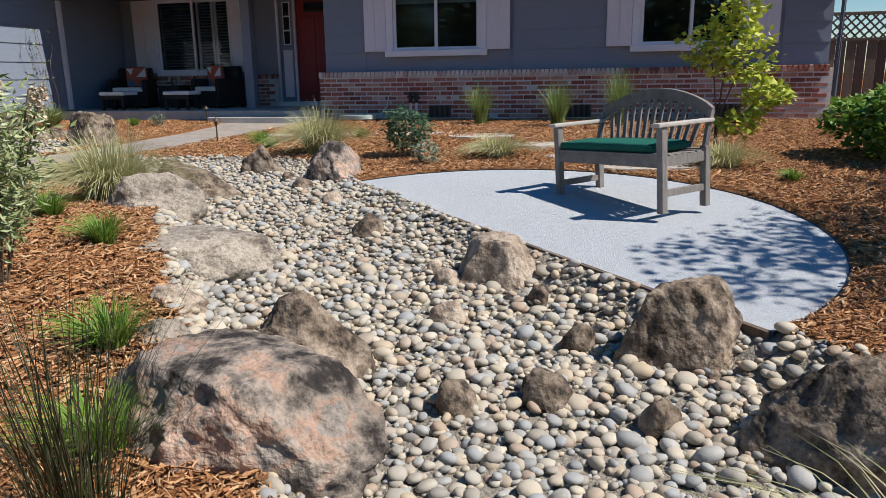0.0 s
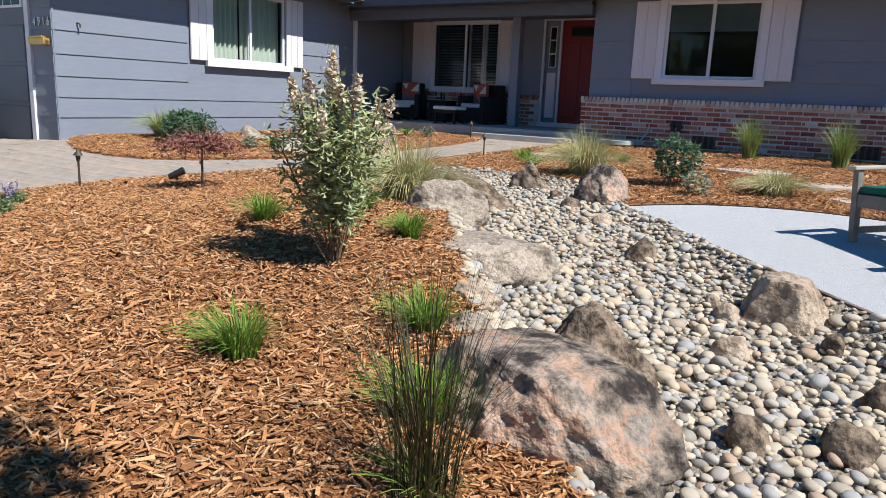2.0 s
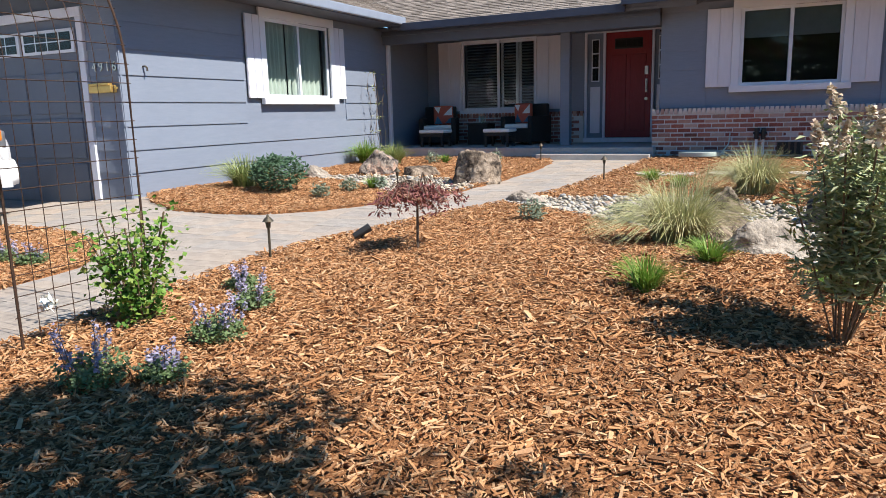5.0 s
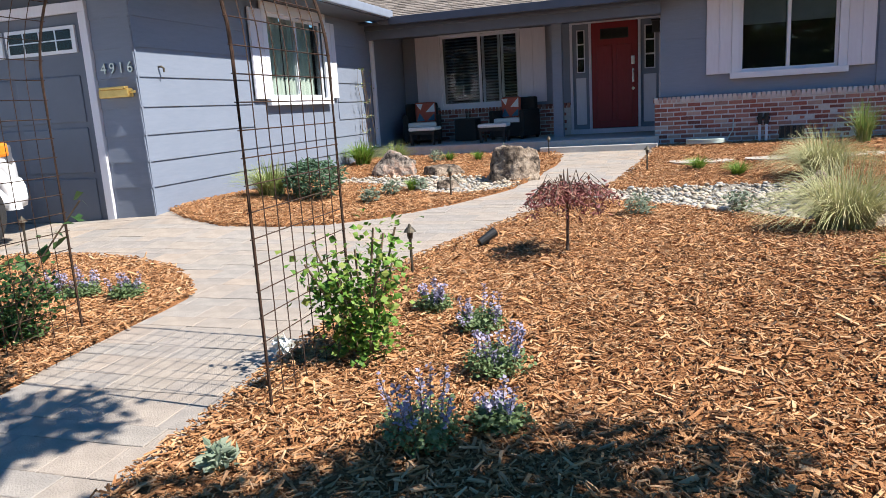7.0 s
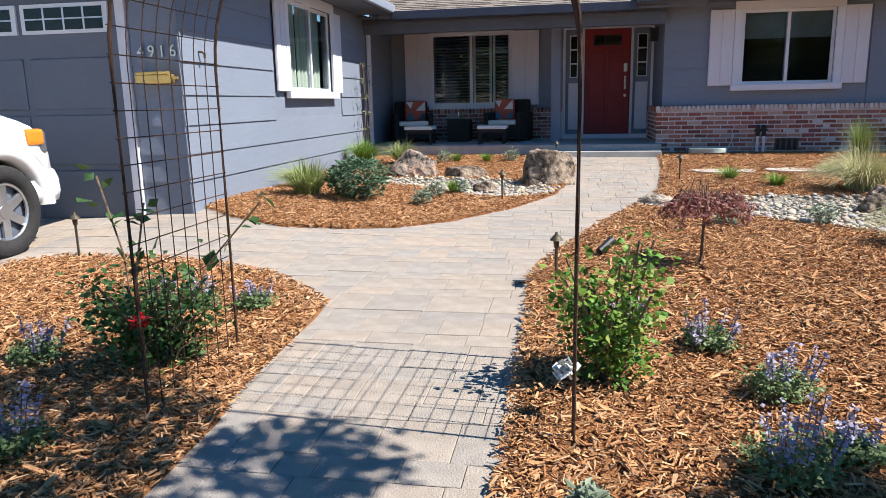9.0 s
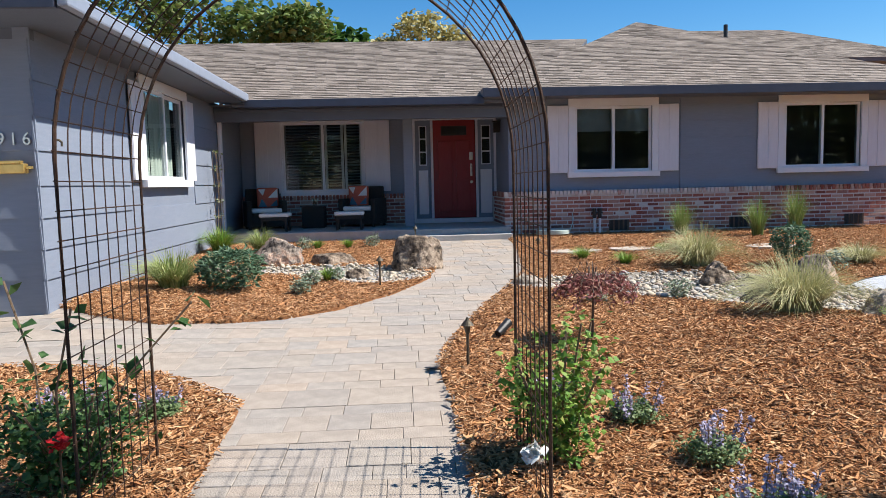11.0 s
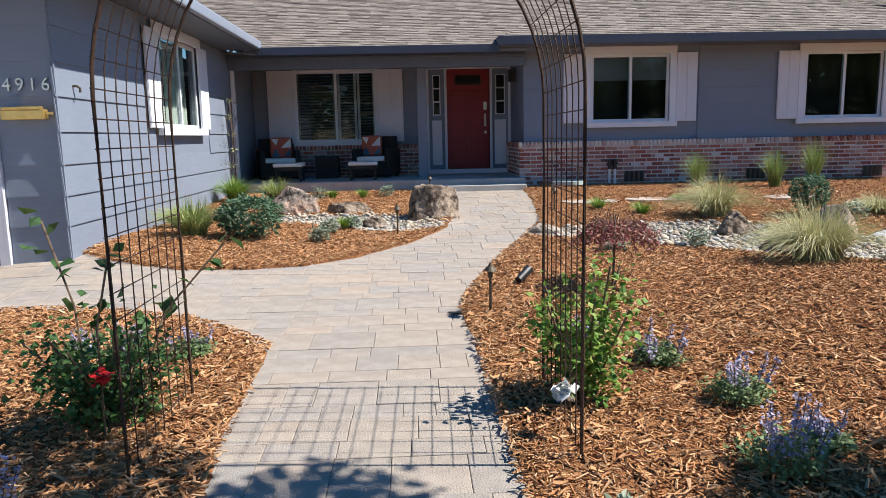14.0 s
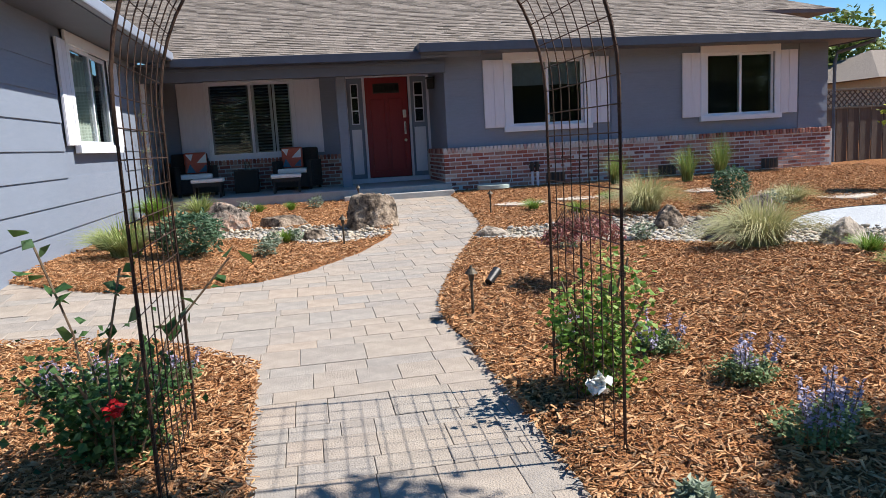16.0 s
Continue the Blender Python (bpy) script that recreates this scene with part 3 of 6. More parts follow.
def window(name, along, a0, a1, z0, z1, face, out, label, cover, shutters=0.39, tw=0.14, broad=True):
    """A sliding window in a wall along x or y. out: the side that faces outdoors."""
    def bx(u0, u1, d0, d1, lo, hi, bev=0.004):
        d0, d1 = sorted((face + out * d0, face + out * d1))
        return box(u0, u1, d0, d1, lo, hi, bev) if along == "x" else box(d0, d1, u0, u1, lo, hi, bev)
    w = tagged(part(name, bx(a0 - tw + 0.02, a1 + tw - 0.02, 0.0, 0.035, z1, z1 + tw), TRIM, house), label, kind="")
    part("casing", bx(a0 - tw + 0.02, a0, 0.0, 0.035, z0, z1), TRIM, w)
    part("casing", bx(a1, a1 + tw - 0.02, 0.0, 0.035, z0, z1), TRIM, w)
    part("window_sill", bx(a0 - tw, a1 + tw, 0.0, 0.07, z0 - 0.1, z0), TRIM, w)
    mid = (a0 + a1) / 2
    f = 0.05
    for u0, u1, d in ((a0, mid + 0.03, 0.0), (mid - 0.03, a1, -0.03)):
        fr = bx(u0, u1, d - 0.03, d, z0, z0 + f, 0)
        me = bpy.data.meshes.new("t")
        for q in (bx(u0, u1, d - 0.03, d, z1 - f, z1, 0), bx(u0, u0 + f, d - 0.03, d, z0 + f, z1 - f, 0), bx(u1 - f, u1, d - 0.03, d, z0 + f, z1 - f, 0)):
            q.to_mesh(me)
            q.free()
            fr.from_mesh(me)
        part("sash", fr, TRIM, w)
        p = part("pane", bx(u0 + f, u1 - f, d - 0.018, d - 0.012, z0 + f, z1 - f, 0), GLASS, w)
        p.visible_shadow = False
    if shutters:
        for u0, u1 in ((a0 - tw + 0.02 - shutters, a0 - tw + 0.018), (a1 + tw - 0.018, a1 + tw - 0.02 + shutters)):
            s = part("shutter", bx(u0, u1, 0.0, 0.022, z0 - 0.01, z1 + 0.02), SHUT, w, "flat painted plank shutter")
            for k in range(2):
                c = u0 + (u1 - u0) * (k + 0.5) / 2
                part("plank", bx(c - (u1 - u0) / 4 + 0.004, c + (u1 - u0) / 4 - 0.004, 0.022, 0.032, z0 - 0.006, z1 + 0.016, 0.003), SHUT, s)
    if cover == "blind":
        part("roller_blind", bx(a0, a1, -0.12, -0.11, z0 + (z1 - z0) * 0.62, z1, 0), BLIND, w)
    elif cover == "curtain":
        for u0, u1 in ((a0, a0 + 0.75), (a1 - 0.95, a1)):
            c = bmesh.new()
            n = 40
            cols = []
            for k in range(n + 1):
                u, d = u0 + (u1 - u0) * k / n, face + out * (-0.2 + 0.03 * math.sin(k * 1.1))
                cols.append([c.verts.new((d, u, z) if along == "y" else (u, d, z)) for z in (z0 - 0.1, z1)])
            for p, q in zip(cols, cols[1:]):
                c.faces.new((p[0], q[0], q[1], p[1]))
            part("curtain", c, CURTAIN, w, smooth=True)
    elif cover == "louvre":
        h = (z1 - z0 - 0.1) / 22
        for u0, u1 in ((a0 + 0.02, mid - 0.02), (mid + 0.03, (mid + a1) / 2), ((mid + a1) / 2 + 0.02, a1 - 0.03)):
            sh = part("inner_shutter", bx(u0, u0 + 0.05, -0.14, -0.11, z0, z1, 0), TRIM if u0 > mid else BLIND, w)
            part("stile", bx(u1 - 0.05, u1, -0.14, -0.11, z0, z1, 0), TRIM if u0 > mid else BLIND, sh)
            for k in range(22):
                z = z0 + 0.06 + k * h
                q = bx(u0 + 0.05, u1 - 0.05, -0.15, -0.10, z, z + 0.008, 0)
                bmesh.ops.rotate(q, cent=((u0 + u1) / 2, face - out * 0.125, z), matrix=Matrix.Rotation(0.5, 3, "X"), verts=q.verts)
                part("louvre", q, BLIND, sh)
    return w


window("window_1", "x", *W1, 0.0, -1, "white sliding window with pale plank shutters and half-drawn blind", "blind")
window("window_2", "x", *W2, 0.0, -1, "white sliding window with pale plank shutters, dark inside", "")
set_back(window("window_3", "x", *PW, 1.60, -1, "wide white porch window with louvred inner shutters", "louvre", 0.52, 0.05))
window("window_4", "y", *LW, -5.27, 1, "white sliding window with curtains on the sunny wall", "curtain", 0.32)

# front door with sidelights
door = set_back(part("door_1", box(-1.32, -0.44, 1.63, 1.68, 0.5, 2.53, 0.006), REDDOOR, house, "red panelled front door with arched top lights"))
for u0, u1, lo, hi in ((-1.22, -0.92, 0.62, 2.1), (-0.84, -0.54, 0.62, 2.1)):
    part("door_panel", box(u0, u1, 1.618, 1.634, lo, hi, 0.012), REDDOOR, door)
for k in range(5):
    part("pane", box(-1.13 + k * 0.105, -1.04 + k * 0.105, 1.622, 1.632, 2.24, 2.38, 0.003), GLASS, door)
# black plate: rim of the panes, also paints the unlit hall behind them
part("light_surround", box(-1.15, -0.61, 1.625, 1.632, 2.21, 2.41, 0.003), BLACK, door)
hd = part("door_handle", box(-0.545, -0.505, 1.595, 1.63, 1.36, 1.62, 0.006), STEEL, door)
part("lever", tube([(-0.525, 1.6, 1.42), (-0.525, 1.555, 1.44), (-0.525, 1.55, 1.54), (-0.525, 1.6, 1.58)], 0.011), STEEL, hd)
part("keypad", box(-0.56, -0.49, 1.59, 1.63, 1.70, 1.86, 0.01), STEEL, door, "nickel lock plate")
part("deadbolt", bar((-0.525, 1.60, 1.24), (-0.525, 1.63, 1.24), 0.03, 12), STEEL, door)
for u0, u1 in ((-1.70, -1.36), (-0.40, -0.02)):
    sl = set_back(part("sidelight", box(u0, u1, 1.64, 1.67, 0.46, 2.54), SIDING, house, "narrow sidelight beside the front door"))
    part("panel", box(u0 + 0.07, u1 - 0.07, 1.625, 1.642, 0.58, 1.5, 0.01), SHUT, sl)
    for k in range(3):
        part("pane", box(u0 + 0.11, u1 - 0.11, 1.628, 1.641, 1.62 + k * 0.27, 1.86 + k * 0.27, 0.002), GLASS, sl)
        part("pane_frame", box(u0 + 0.09, u1 - 0.09, 1.632, 1.642, 1.60 + k * 0.27, 1.88 + k * 0.27, 0.002), TRIM, sl)
        # near-black plate behind each pane paints the hall's shade
        part("backing", box(u0 + 0.11, u1 - 0.11, 1.630, 1.640, 1.62 + k * 0.27, 1.86 + k * 0.27), DARK, sl)
for u in (-1.74, -1.37, -0.43, -0.045):
    set_back(part("door_casing", box(u, u + 0.05, 1.585, 1.63, 0.46, 2.54, 0.004), SHUT, house))
set_back(part("door_casing", box(-1.74, 0.0, 1.58, 1.63, 2.53, 2.56, 0.004), SHUT, house))
set_back(part("threshold", box(-1.74, 0.0, 1.50, 1.64, 0.40, 0.49, 0.006), SHUT, house))

# porch slab
porch = tagged(new("porch", as_mesh("porch", box(-5.29, -0.02, -0.34, 1.77, 0.10, 0.40, 0.012), CONCRETE)), "grey concrete porch slab with a low step", "porch", kind="structure")
tagged(new("porch_step", as_mesh("porch_step", box(-2.0, -0.04, -0.62, -0.345, 0.05, 0.30, 0.012), CONCRETE)), "low concrete step at the porch edge", "step", kind="structure")

# roof


def roof_plane(corners, name="roof", rows=None):
    """Shingle tabs over a sloping quad: eave left, eave right, ridge right, ridge left."""
    el, er, rr, rl = (Vector(c) for c in corners)
    nrm = (er - el).cross(rl - el).normalized()
    if nrm.z < 0:
        nrm = -nrm
    h = ((rl + rr) / 2 - (el + er) / 2).length
    n = int(h / 0.125)
    V, F = [], []
    for r in range(n):
        t0, t1 = r / n, min(1.0, (r + 1.25) / n)
        A0, B0, A1, B1 = el.lerp(rl, t0), er.lerp(rr, t0), el.lerp(rl, t1), er.lerp(rr, t1)
        wide = max((B0 - A0).length, 0.05)
        m = max(1, int(wide / 0.2))
        off = (r % 2) * 0.5 + RNG.uniform(-0.2, 0.2)
        cuts = [0.0] + [c for c in ((k + off + RNG.uniform(-0.18, 0.18)) / m for k in range(m + 1)) if 0.01 < c < 0.99] + [1.0]
        cuts.sort()
        for u, w in zip(cuts, cuts[1:]):
            w2 = u + (w - u) * 0.97
            th = RNG.uniform(0.009, 0.018)
            p = [A0.lerp(B0, u), A0.lerp(B0, w2), A1.lerp(B1, w2), A1.lerp(B1, u)]
            top = [p[0] + nrm * th, p[1] + nrm * th, p[2] + nrm * 0.003, p[3] + nrm * 0.003]
            b = len(V)
            V += [*top, p[0], p[1]]
            F += [(b, b + 1, b + 2, b + 3), (b + 4, b + 5, b + 1, b)]
    sh = tagged(part("shingles", mesh_np("shingles", [tuple(v) for v in V], F, SHINGLE), None, roof), "brown-grey asphalt shingles", kind="stuff")
    bm = bmesh.new()
    lo = [bm.verts.new(c - nrm * 0.10) for c in (el, er, rr, rl)]
    hi = [bm.verts.new(c - nrm * 0.004) for c in (el, er, rr, rl)]
    if (rr - rl).length < 0.02:
        bmesh.ops.pointmerge(bm, verts=[lo[2], lo[3]], merge_co=lo[2].co)
        bmesh.ops.pointmerge(bm, verts=[hi[2], hi[3]], merge_co=hi[2].co)
        lo, hi = lo[:3], hi[:3]
        lo = [v for v in lo if v.is_valid] + [v for v in bm.verts if v.is_valid and v not in lo and v not in hi][:0]
    k = min(len(lo), len(hi))
    if k == 4:
        bm.faces.new(lo[::-1])
        bm.faces.new(hi)
        for j in range(4):
            bm.faces.new((lo[j], lo[(j + 1) % 4], hi[(j + 1) % 4], hi[j]))
    part("deck", bm, DARKTRIM, roof)


roof = part("roof", box(-4.6, 0.0, 4.1, 4.3, 4.5, 4.56), SHINGLE, house, "brown-grey shingled hip roof with dark fascia")
E0, PK = 2.835, (4.15, 5.25, 5.22)
roof_plane([(-4.9, -0.5, 2.72), (0.6, -0.5, 2.72), (2.6, 4.25, 4.62), (-9.5, 4.25, 4.62)])
roof_plane([(-0.48, -0.65, E0), (8.52, -0.65, E0), (PK[0] + 0.02, PK[1], PK[2]), (PK[0] - 0.02, PK[1], PK[2])])
roof_plane([(8.52, -0.65, E0), (8.52, 12.0, E0), (PK[0], 12.0, PK[2]), PK])
roof_plane([(-0.48, 12.0, E0), (-0.48, -0.65, E0), PK, (PK[0], 12.0, PK[2])])
roof_plane([(-4.68, -7.15, 2.83), (-4.68, 4.2, 2.83), (-9.2, 4.2, 4.62), (-9.2, -4.0, 4.62)])
roof_plane([(-13.0, -7.15, 2.83), (-4.68, -7.15, 2.83), (-9.18, -4.0, 4.62), (-9.22, -4.0, 4.62)])
roof_plane([(5.0, 5.5, 4.3), (12.6, 5.5, 4.3), (9.9, 9.0, 5.75), (6.0, 9.0, 5.75)])
roof_plane([(12.6, 5.5, 4.3), (12.6, 13.0, 4.3), (9.9, 9.6, 5.75), (9.9, 9.0, 5.75)])
part("fascia", box(-0.50, 8.54, -0.69, -0.655, 2.70, 2.855, 0.004), FASCIA, house)
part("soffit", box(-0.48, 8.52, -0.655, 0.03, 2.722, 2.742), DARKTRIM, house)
part("fascia", box(8.52, 8.56, -0.69, 11.0, 2.70, 2.855, 0.004), FASCIA, house)
part("soffit", box(7.97, 8.52, 0.03, 11.0, 2.722, 2.742), DARKTRIM, house)
part("fascia", box(-0.54, -0.50, -0.69, 0.4, 2.70, 2.855, 0.004), FASCIA, house)
part("fascia", box(-4.66, -0.50, -0.56, -0.50, 2.60, 2.735, 0.004), FASCIA, house)
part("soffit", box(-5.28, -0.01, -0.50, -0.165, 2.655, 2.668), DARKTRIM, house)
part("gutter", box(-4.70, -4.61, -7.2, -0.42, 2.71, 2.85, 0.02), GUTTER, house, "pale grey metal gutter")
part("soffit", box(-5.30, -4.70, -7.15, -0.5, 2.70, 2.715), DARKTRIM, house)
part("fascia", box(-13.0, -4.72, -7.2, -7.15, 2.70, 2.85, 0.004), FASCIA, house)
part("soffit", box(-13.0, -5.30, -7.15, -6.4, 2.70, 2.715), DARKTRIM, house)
part("vent_pipe", bar((6.2, 4.6, 4.3), (6.2, 4.6, 5.0), 0.05, 10), BLACK, house)
part("downspout", box(-5.27, -5.20, -0.08, 0.0, 0.42, 2.58, 0.012), SHUT, house, "pale painted downspout")
part("downspout", tube([(8.5, -0.6, 2.74), (8.5, -0.6, 2.66), (8.12, -0.06, 2.5), (8.08, -0.04, 2.3), (8.08, -0.04, 0.3)], 0.035, 8), DARKTRIM, house)

# garage front
garage = part("garage_door", box(-11.0, -5.93, -6.46, -6.40, -0.02, 2.33), GARAGE, house, "dark blue-grey panelled garage door with small top lights")
for r in range(4):
    for k in range(5):
        x = -6.99 - k * 1.0
        if r < 3:
            part("door_panel", box(x, x + 0.92, -6.475, -6.455, 0.03 + r * 0.57, 0.54 + r * 0.57, 0.014), GARAGE, garage)
for k in range(5):
    x = -7.02 - k * 1.04
    gw = part("garage_window", box(x, x + 0.98, -6.49, -6.46, 1.92, 2.21, 0.006), TRIM, garage, "white framed garage light")
    for i in range(4):
        for j in range(2):
            part("pane", box(x + 0.05 + i * 0.225, x + 0.25 + i * 0.225, -6.496, -6.488, 1.955 + j * 0.115, 2.055 + j * 0.115), GLASS, gw)
            # near-black plate behind the pane paints the garage's inner shade
            part("backing", box(x + 0.05 + i * 0.225, x + 0.25 + i * 0.225, -6.4935, -6.4895, 1.955 + j * 0.115, 2.055 + j * 0.115), DARK, gw)
part("door_trim", box(-5.93, -5.83, -6.53, -6.40, 0.0, 2.33, 0.006), SHUT, house)
part("door_trim", box(-11.1, -5.83, -6.53, -6.40, 2.33, 2.44, 0.006), SHUT, house)
for k, ch in enumerate("4916"):
    cu = bpy.data.curves.new("numeral", "FONT")
    cu.body, cu.size, cu.extrude = ch, 0.16, 0.006
    tmp = bpy.data.objects.new("numeral", cu)
    me = bpy.data.meshes.new_from_object(tmp)
    bpy.data.objects.remove(tmp)
    me.materials.append(STEEL)
    o = new("house_number", me)
    o.matrix_basis = pose(-5.74 + k * 0.115, -6.515, 1.66, 90, 0, 0)
    tagged(o, "silver metal house numeral on the grey siding", "numeral", "house numbers")
mb = tagged(new("mailbox", as_mesh("mailbox", box(-5.74, -5.36, -6.60, -6.503, 1.40, 1.49, 0.012), BRASS)), "polished brass wall mailbox on the siding", "mailbox")
part("lid", box(-5.72, -5.38, -6.612, -6.55, 1.488, 1.515, 0.006), BRASS, mb)
part("flag", box(-5.36, -5.30, -6.57, -6.54, 1.44, 1.465, 0.004), BRASS, mb)
wl = thing("wall_lantern", -0.05, 1.0, 2.2, "small dark wall lantern on the porch return", "lantern")
part("body", box(-0.10, 0.03, -0.06, 0.06, 0, 0.2, 0.012), BLACK, wl)
part("cap", box(-0.12, 0.04, -0.08, 0.08, 0.2, 0.23, 0.008), BLACK, wl)
hb = tagged(new("hose_bib", as_mesh("hose_bib", tube([(-5.28, -6.15, 1.72), (-5.24, -6.15, 1.72), (-5.22, -6.14, 1.70), (-5.22, -6.14, 1.66)], 0.012, 8), BRONZE)), "small bracket on the sunny siding", "bracket")

# brick wainscot: backing
part("mortar_bed", box(0.0, 7.99, -0.089, 0.03, -0.05, 0.99), MORTAR, house)
part("mortar_bed", box(-0.089, 0.0, -0.089, 1.77, 0.2, 0.99), MORTAR, house)
part("mortar_bed", box(7.97, 8.03, -0.075, 5.0, -0.05, 0.99), MORTAR, house)
set_back(part("mortar_bed", box(-5.28, -1.74, 1.54, 1.62, 0.38, 0.98), MORTAR, house))
for x in (2.05, 4.35, 6.6):
    vt = part("crawl_vent", box(x - 0.19, x + 0.19, -0.098, -0.07, 0.27, 0.47), WOOD, house, "black crawl-space vent in the brick")
    for k in range(4):
        part("slot", box(x - 0.17 + k * 0.09, x - 0.115 + k * 0.09, -0.104, -0.09, 0.28, 0.46), BLACK, vt)

# ---- rocks ----
def rock(x, y, sx, sy, h, material, label, seed, rz=0.0, sink=0.25, flat=0.0, sub=5, z=None):
    bm = bmesh.new()
    bmesh.ops.create_icosphere(bm, subdivisions=sub, radius=1)
    rr = random.Random(seed)
    planes = []
    for _ in range(11):
        n = Vector((rr.uniform(-1, 1), rr.uniform(-1, 1), rr.uniform(-0.15, 1))).normalized()
        planes.append((n, rr.uniform(0.62, 0.9)))
    off = Vector((seed * 3.1, seed * 1.7, seed))
    for v in bm.verts:
        p = v.co.normalized()
        for n, d in planes:
            over = p.dot(n) - d
            if over > 0:
                p = p - n * over * 0.88
        p = p * (1 + 0.14 * noise.noise(p * 1.6 + off) - 0.13 * abs(noise.noise(p * 3.3 + off)) + 0.05 * noise.noise(p * 8 + off) - 0.05 * abs(noise.noise(p * 13 + off)) + 0.026 * noise.noise(p * 27 + off) - 0.02 * abs(noise.noise(p * 19 + off * 2)) + 0.010 * noise.noise(p * 55 + off))
        if flat and p.z > flat:
            p.z = flat + (p.z - flat) * 0.15
        v.co = (p.x * sx, p.y * sy, p.z)
    top = max(v.co.z for v in bm.verts)
    low = -0.45
    for v in bm.verts:
        v.co.z = max(v.co.z, low) / top * h if v.co.z > 0 else max(v.co.z, low) * h
    o = new("boulder" if max(sx, sy) > 0.16 else "stone", as_mesh("boulder", bm, material, True))
    dz = float(creek_depth(x, y)) * 0.7
    o.matrix_basis = pose(x, y, (gz(x, y) - dz if z is None else z), 0, 0, rz)
    return tagged(o, label, "rock", "creek boulders")


rock(3.70, -9.96, 0.55, 0.36, 0.28, ROCK, "large pink and charcoal boulder beside the creek", 3, -20, flat=0.55)
rock(3.70, -9.32, 0.30, 0.22, 0.36, ROCKD, "dark pitted boulder with a pink face", 5, 20)
rock(4.27, -8.02, 0.26, 0.20, 0.26, ROCKT, "pale tan angular boulder at the patio edge", 9, 10, flat=0.5)
rock(5.20, -8.78, 0.31, 0.25, 0.34, ROCKD, "brown craggy boulder overlapping the patio edge", 11, 25)
rock(5.80, -9.5, 0.40, 0.34, 0.36, ROCKD, "dark brown craggy boulder by the creek", 13, 15)
rock(2.56, -8.42, 0.54, 0.40, 0.20, SLAB, "flat grey-tan slab stone on the creek bank", 17, 20, flat=0.3, z=gz(2.56, -8.42) - 0.14)
rock(1.88, -7.80, 0.36, 0.24, 0.26, SLAB, "grey wedge-shaped bank stone", 19, 30)
rock(1.55, -6.78, 0.44, 0.28, 0.32, ROCKD, "dark grey bank boulder beside blond grass", 23, 10)
rock(2.98, -9.22, 0.16, 0.12, 0.10, ROCKT, "small pinkish bank stone", 29)
rock(3.12, -9.52, 0.17, 0.12, 0.09, SLAB, "small flat grey bank stone", 31)
rock(1.50, -5.45, 0.25, 0.21, 0.28, ROCKD, "dark lichened boulder at the creek edge", 37)
rock(2.45, -5.80, 0.30, 0.24, 0.36, ROCK, "angular grey-pink boulder at the patio tip", 41, 15)
rock(-1.82, -3.70, 0.40, 0.30, 0.46, ROCKD, "large grey lichened boulder beside the walk", 43, 5)
rock(-3.78, -3.05, 0.40, 0.30, 0.40, ROCK, "brown weathered boulder in the west bed", 47, -15)
rock(-2.98, -3.2, 0.36, 0.22, 0.17, ROCKD, "low flat brown ledge stone", 53, 0, flat=0.4)
rock(-4.55, -3.6, 0.28, 0.20, 0.22, SLAB, "pale grey stone below the siding", 59)
rock(-2.55, -4.3, 0.20, 0.14, 0.14, ROCKD, "small dark stone in the pebbles", 61)
rock(-0.62, -5.28, 0.28, 0.16, 0.16, SLAB, "flat pale wedge stone beside the walk", 67, 20)
for k, (x, y, s, mm) in enumerate([(4.02, -8.15, 0.09, ROCKT), (4.12, -8.62, 0.10, ROCKT), (3.3, -7.42, 0.15, ROCKD), (4.33, -9.42, 0.11, ROCKD), (4.68, -9.32, 0.12, ROCKD), (4.78, -8.78, 0.10, ROCKD),
                                   (5.12, -9.42, 0.11, ROCKD), (5.0, -10.1, 0.12, ROCKT), (3.9, -8.0, 0.07, ROCKT), (2.3, -6.3, 0.12, ROCKD), (2.75, -6.75, 0.11, ROCKT), (2.0, -5.9, 0.10, ROCKD), (4.55, -8.3, 0.09, ROCKD)]):
    rock(x, y, s, s * 0.8, s * 0.95, mm, "small rough brown stone among the river pebbles", 70 + k, k * 40, sub=3)
for k, (x, y, a, b, rz) in enumerate([(0.55, -2.75, 0.42, 0.26, 5), (1.5, -2.8, 0.40, 0.25, -8), (2.45, -2.9, 0.42, 0.27, 4), (3.35, -3.25, 0.40, 0.28, 20), (4.1, -3.85, 0.42, 0.28, 35),
                                      (4.65, -4.55, 0.40, 0.30, 25), (5.2, -5.1, 0.45, 0.27, 10)]):
    rr = random.Random(k)
    poly = [(a * rr.uniform(0.85, 1.1) * math.copysign(abs(math.cos(t)) ** 0.6, math.cos(t)), b * rr.uniform(0.85, 1.1) * math.copysign(abs(math.sin(t)) ** 0.6, math.sin(t))) for t in [2 * math.pi * j / 11 for j in range(11)]]
    o = tagged(new("flagstone", as_mesh("flagstone", slab(poly, -0.04, 0.022, 0.008), FLAG)), "tan flat stepping stone set in bark mulch", "stepping stone", "stepping stones")
    o.matrix_basis = pose(x, y, gz(x, y) + 0.02, 0, 0, rz)


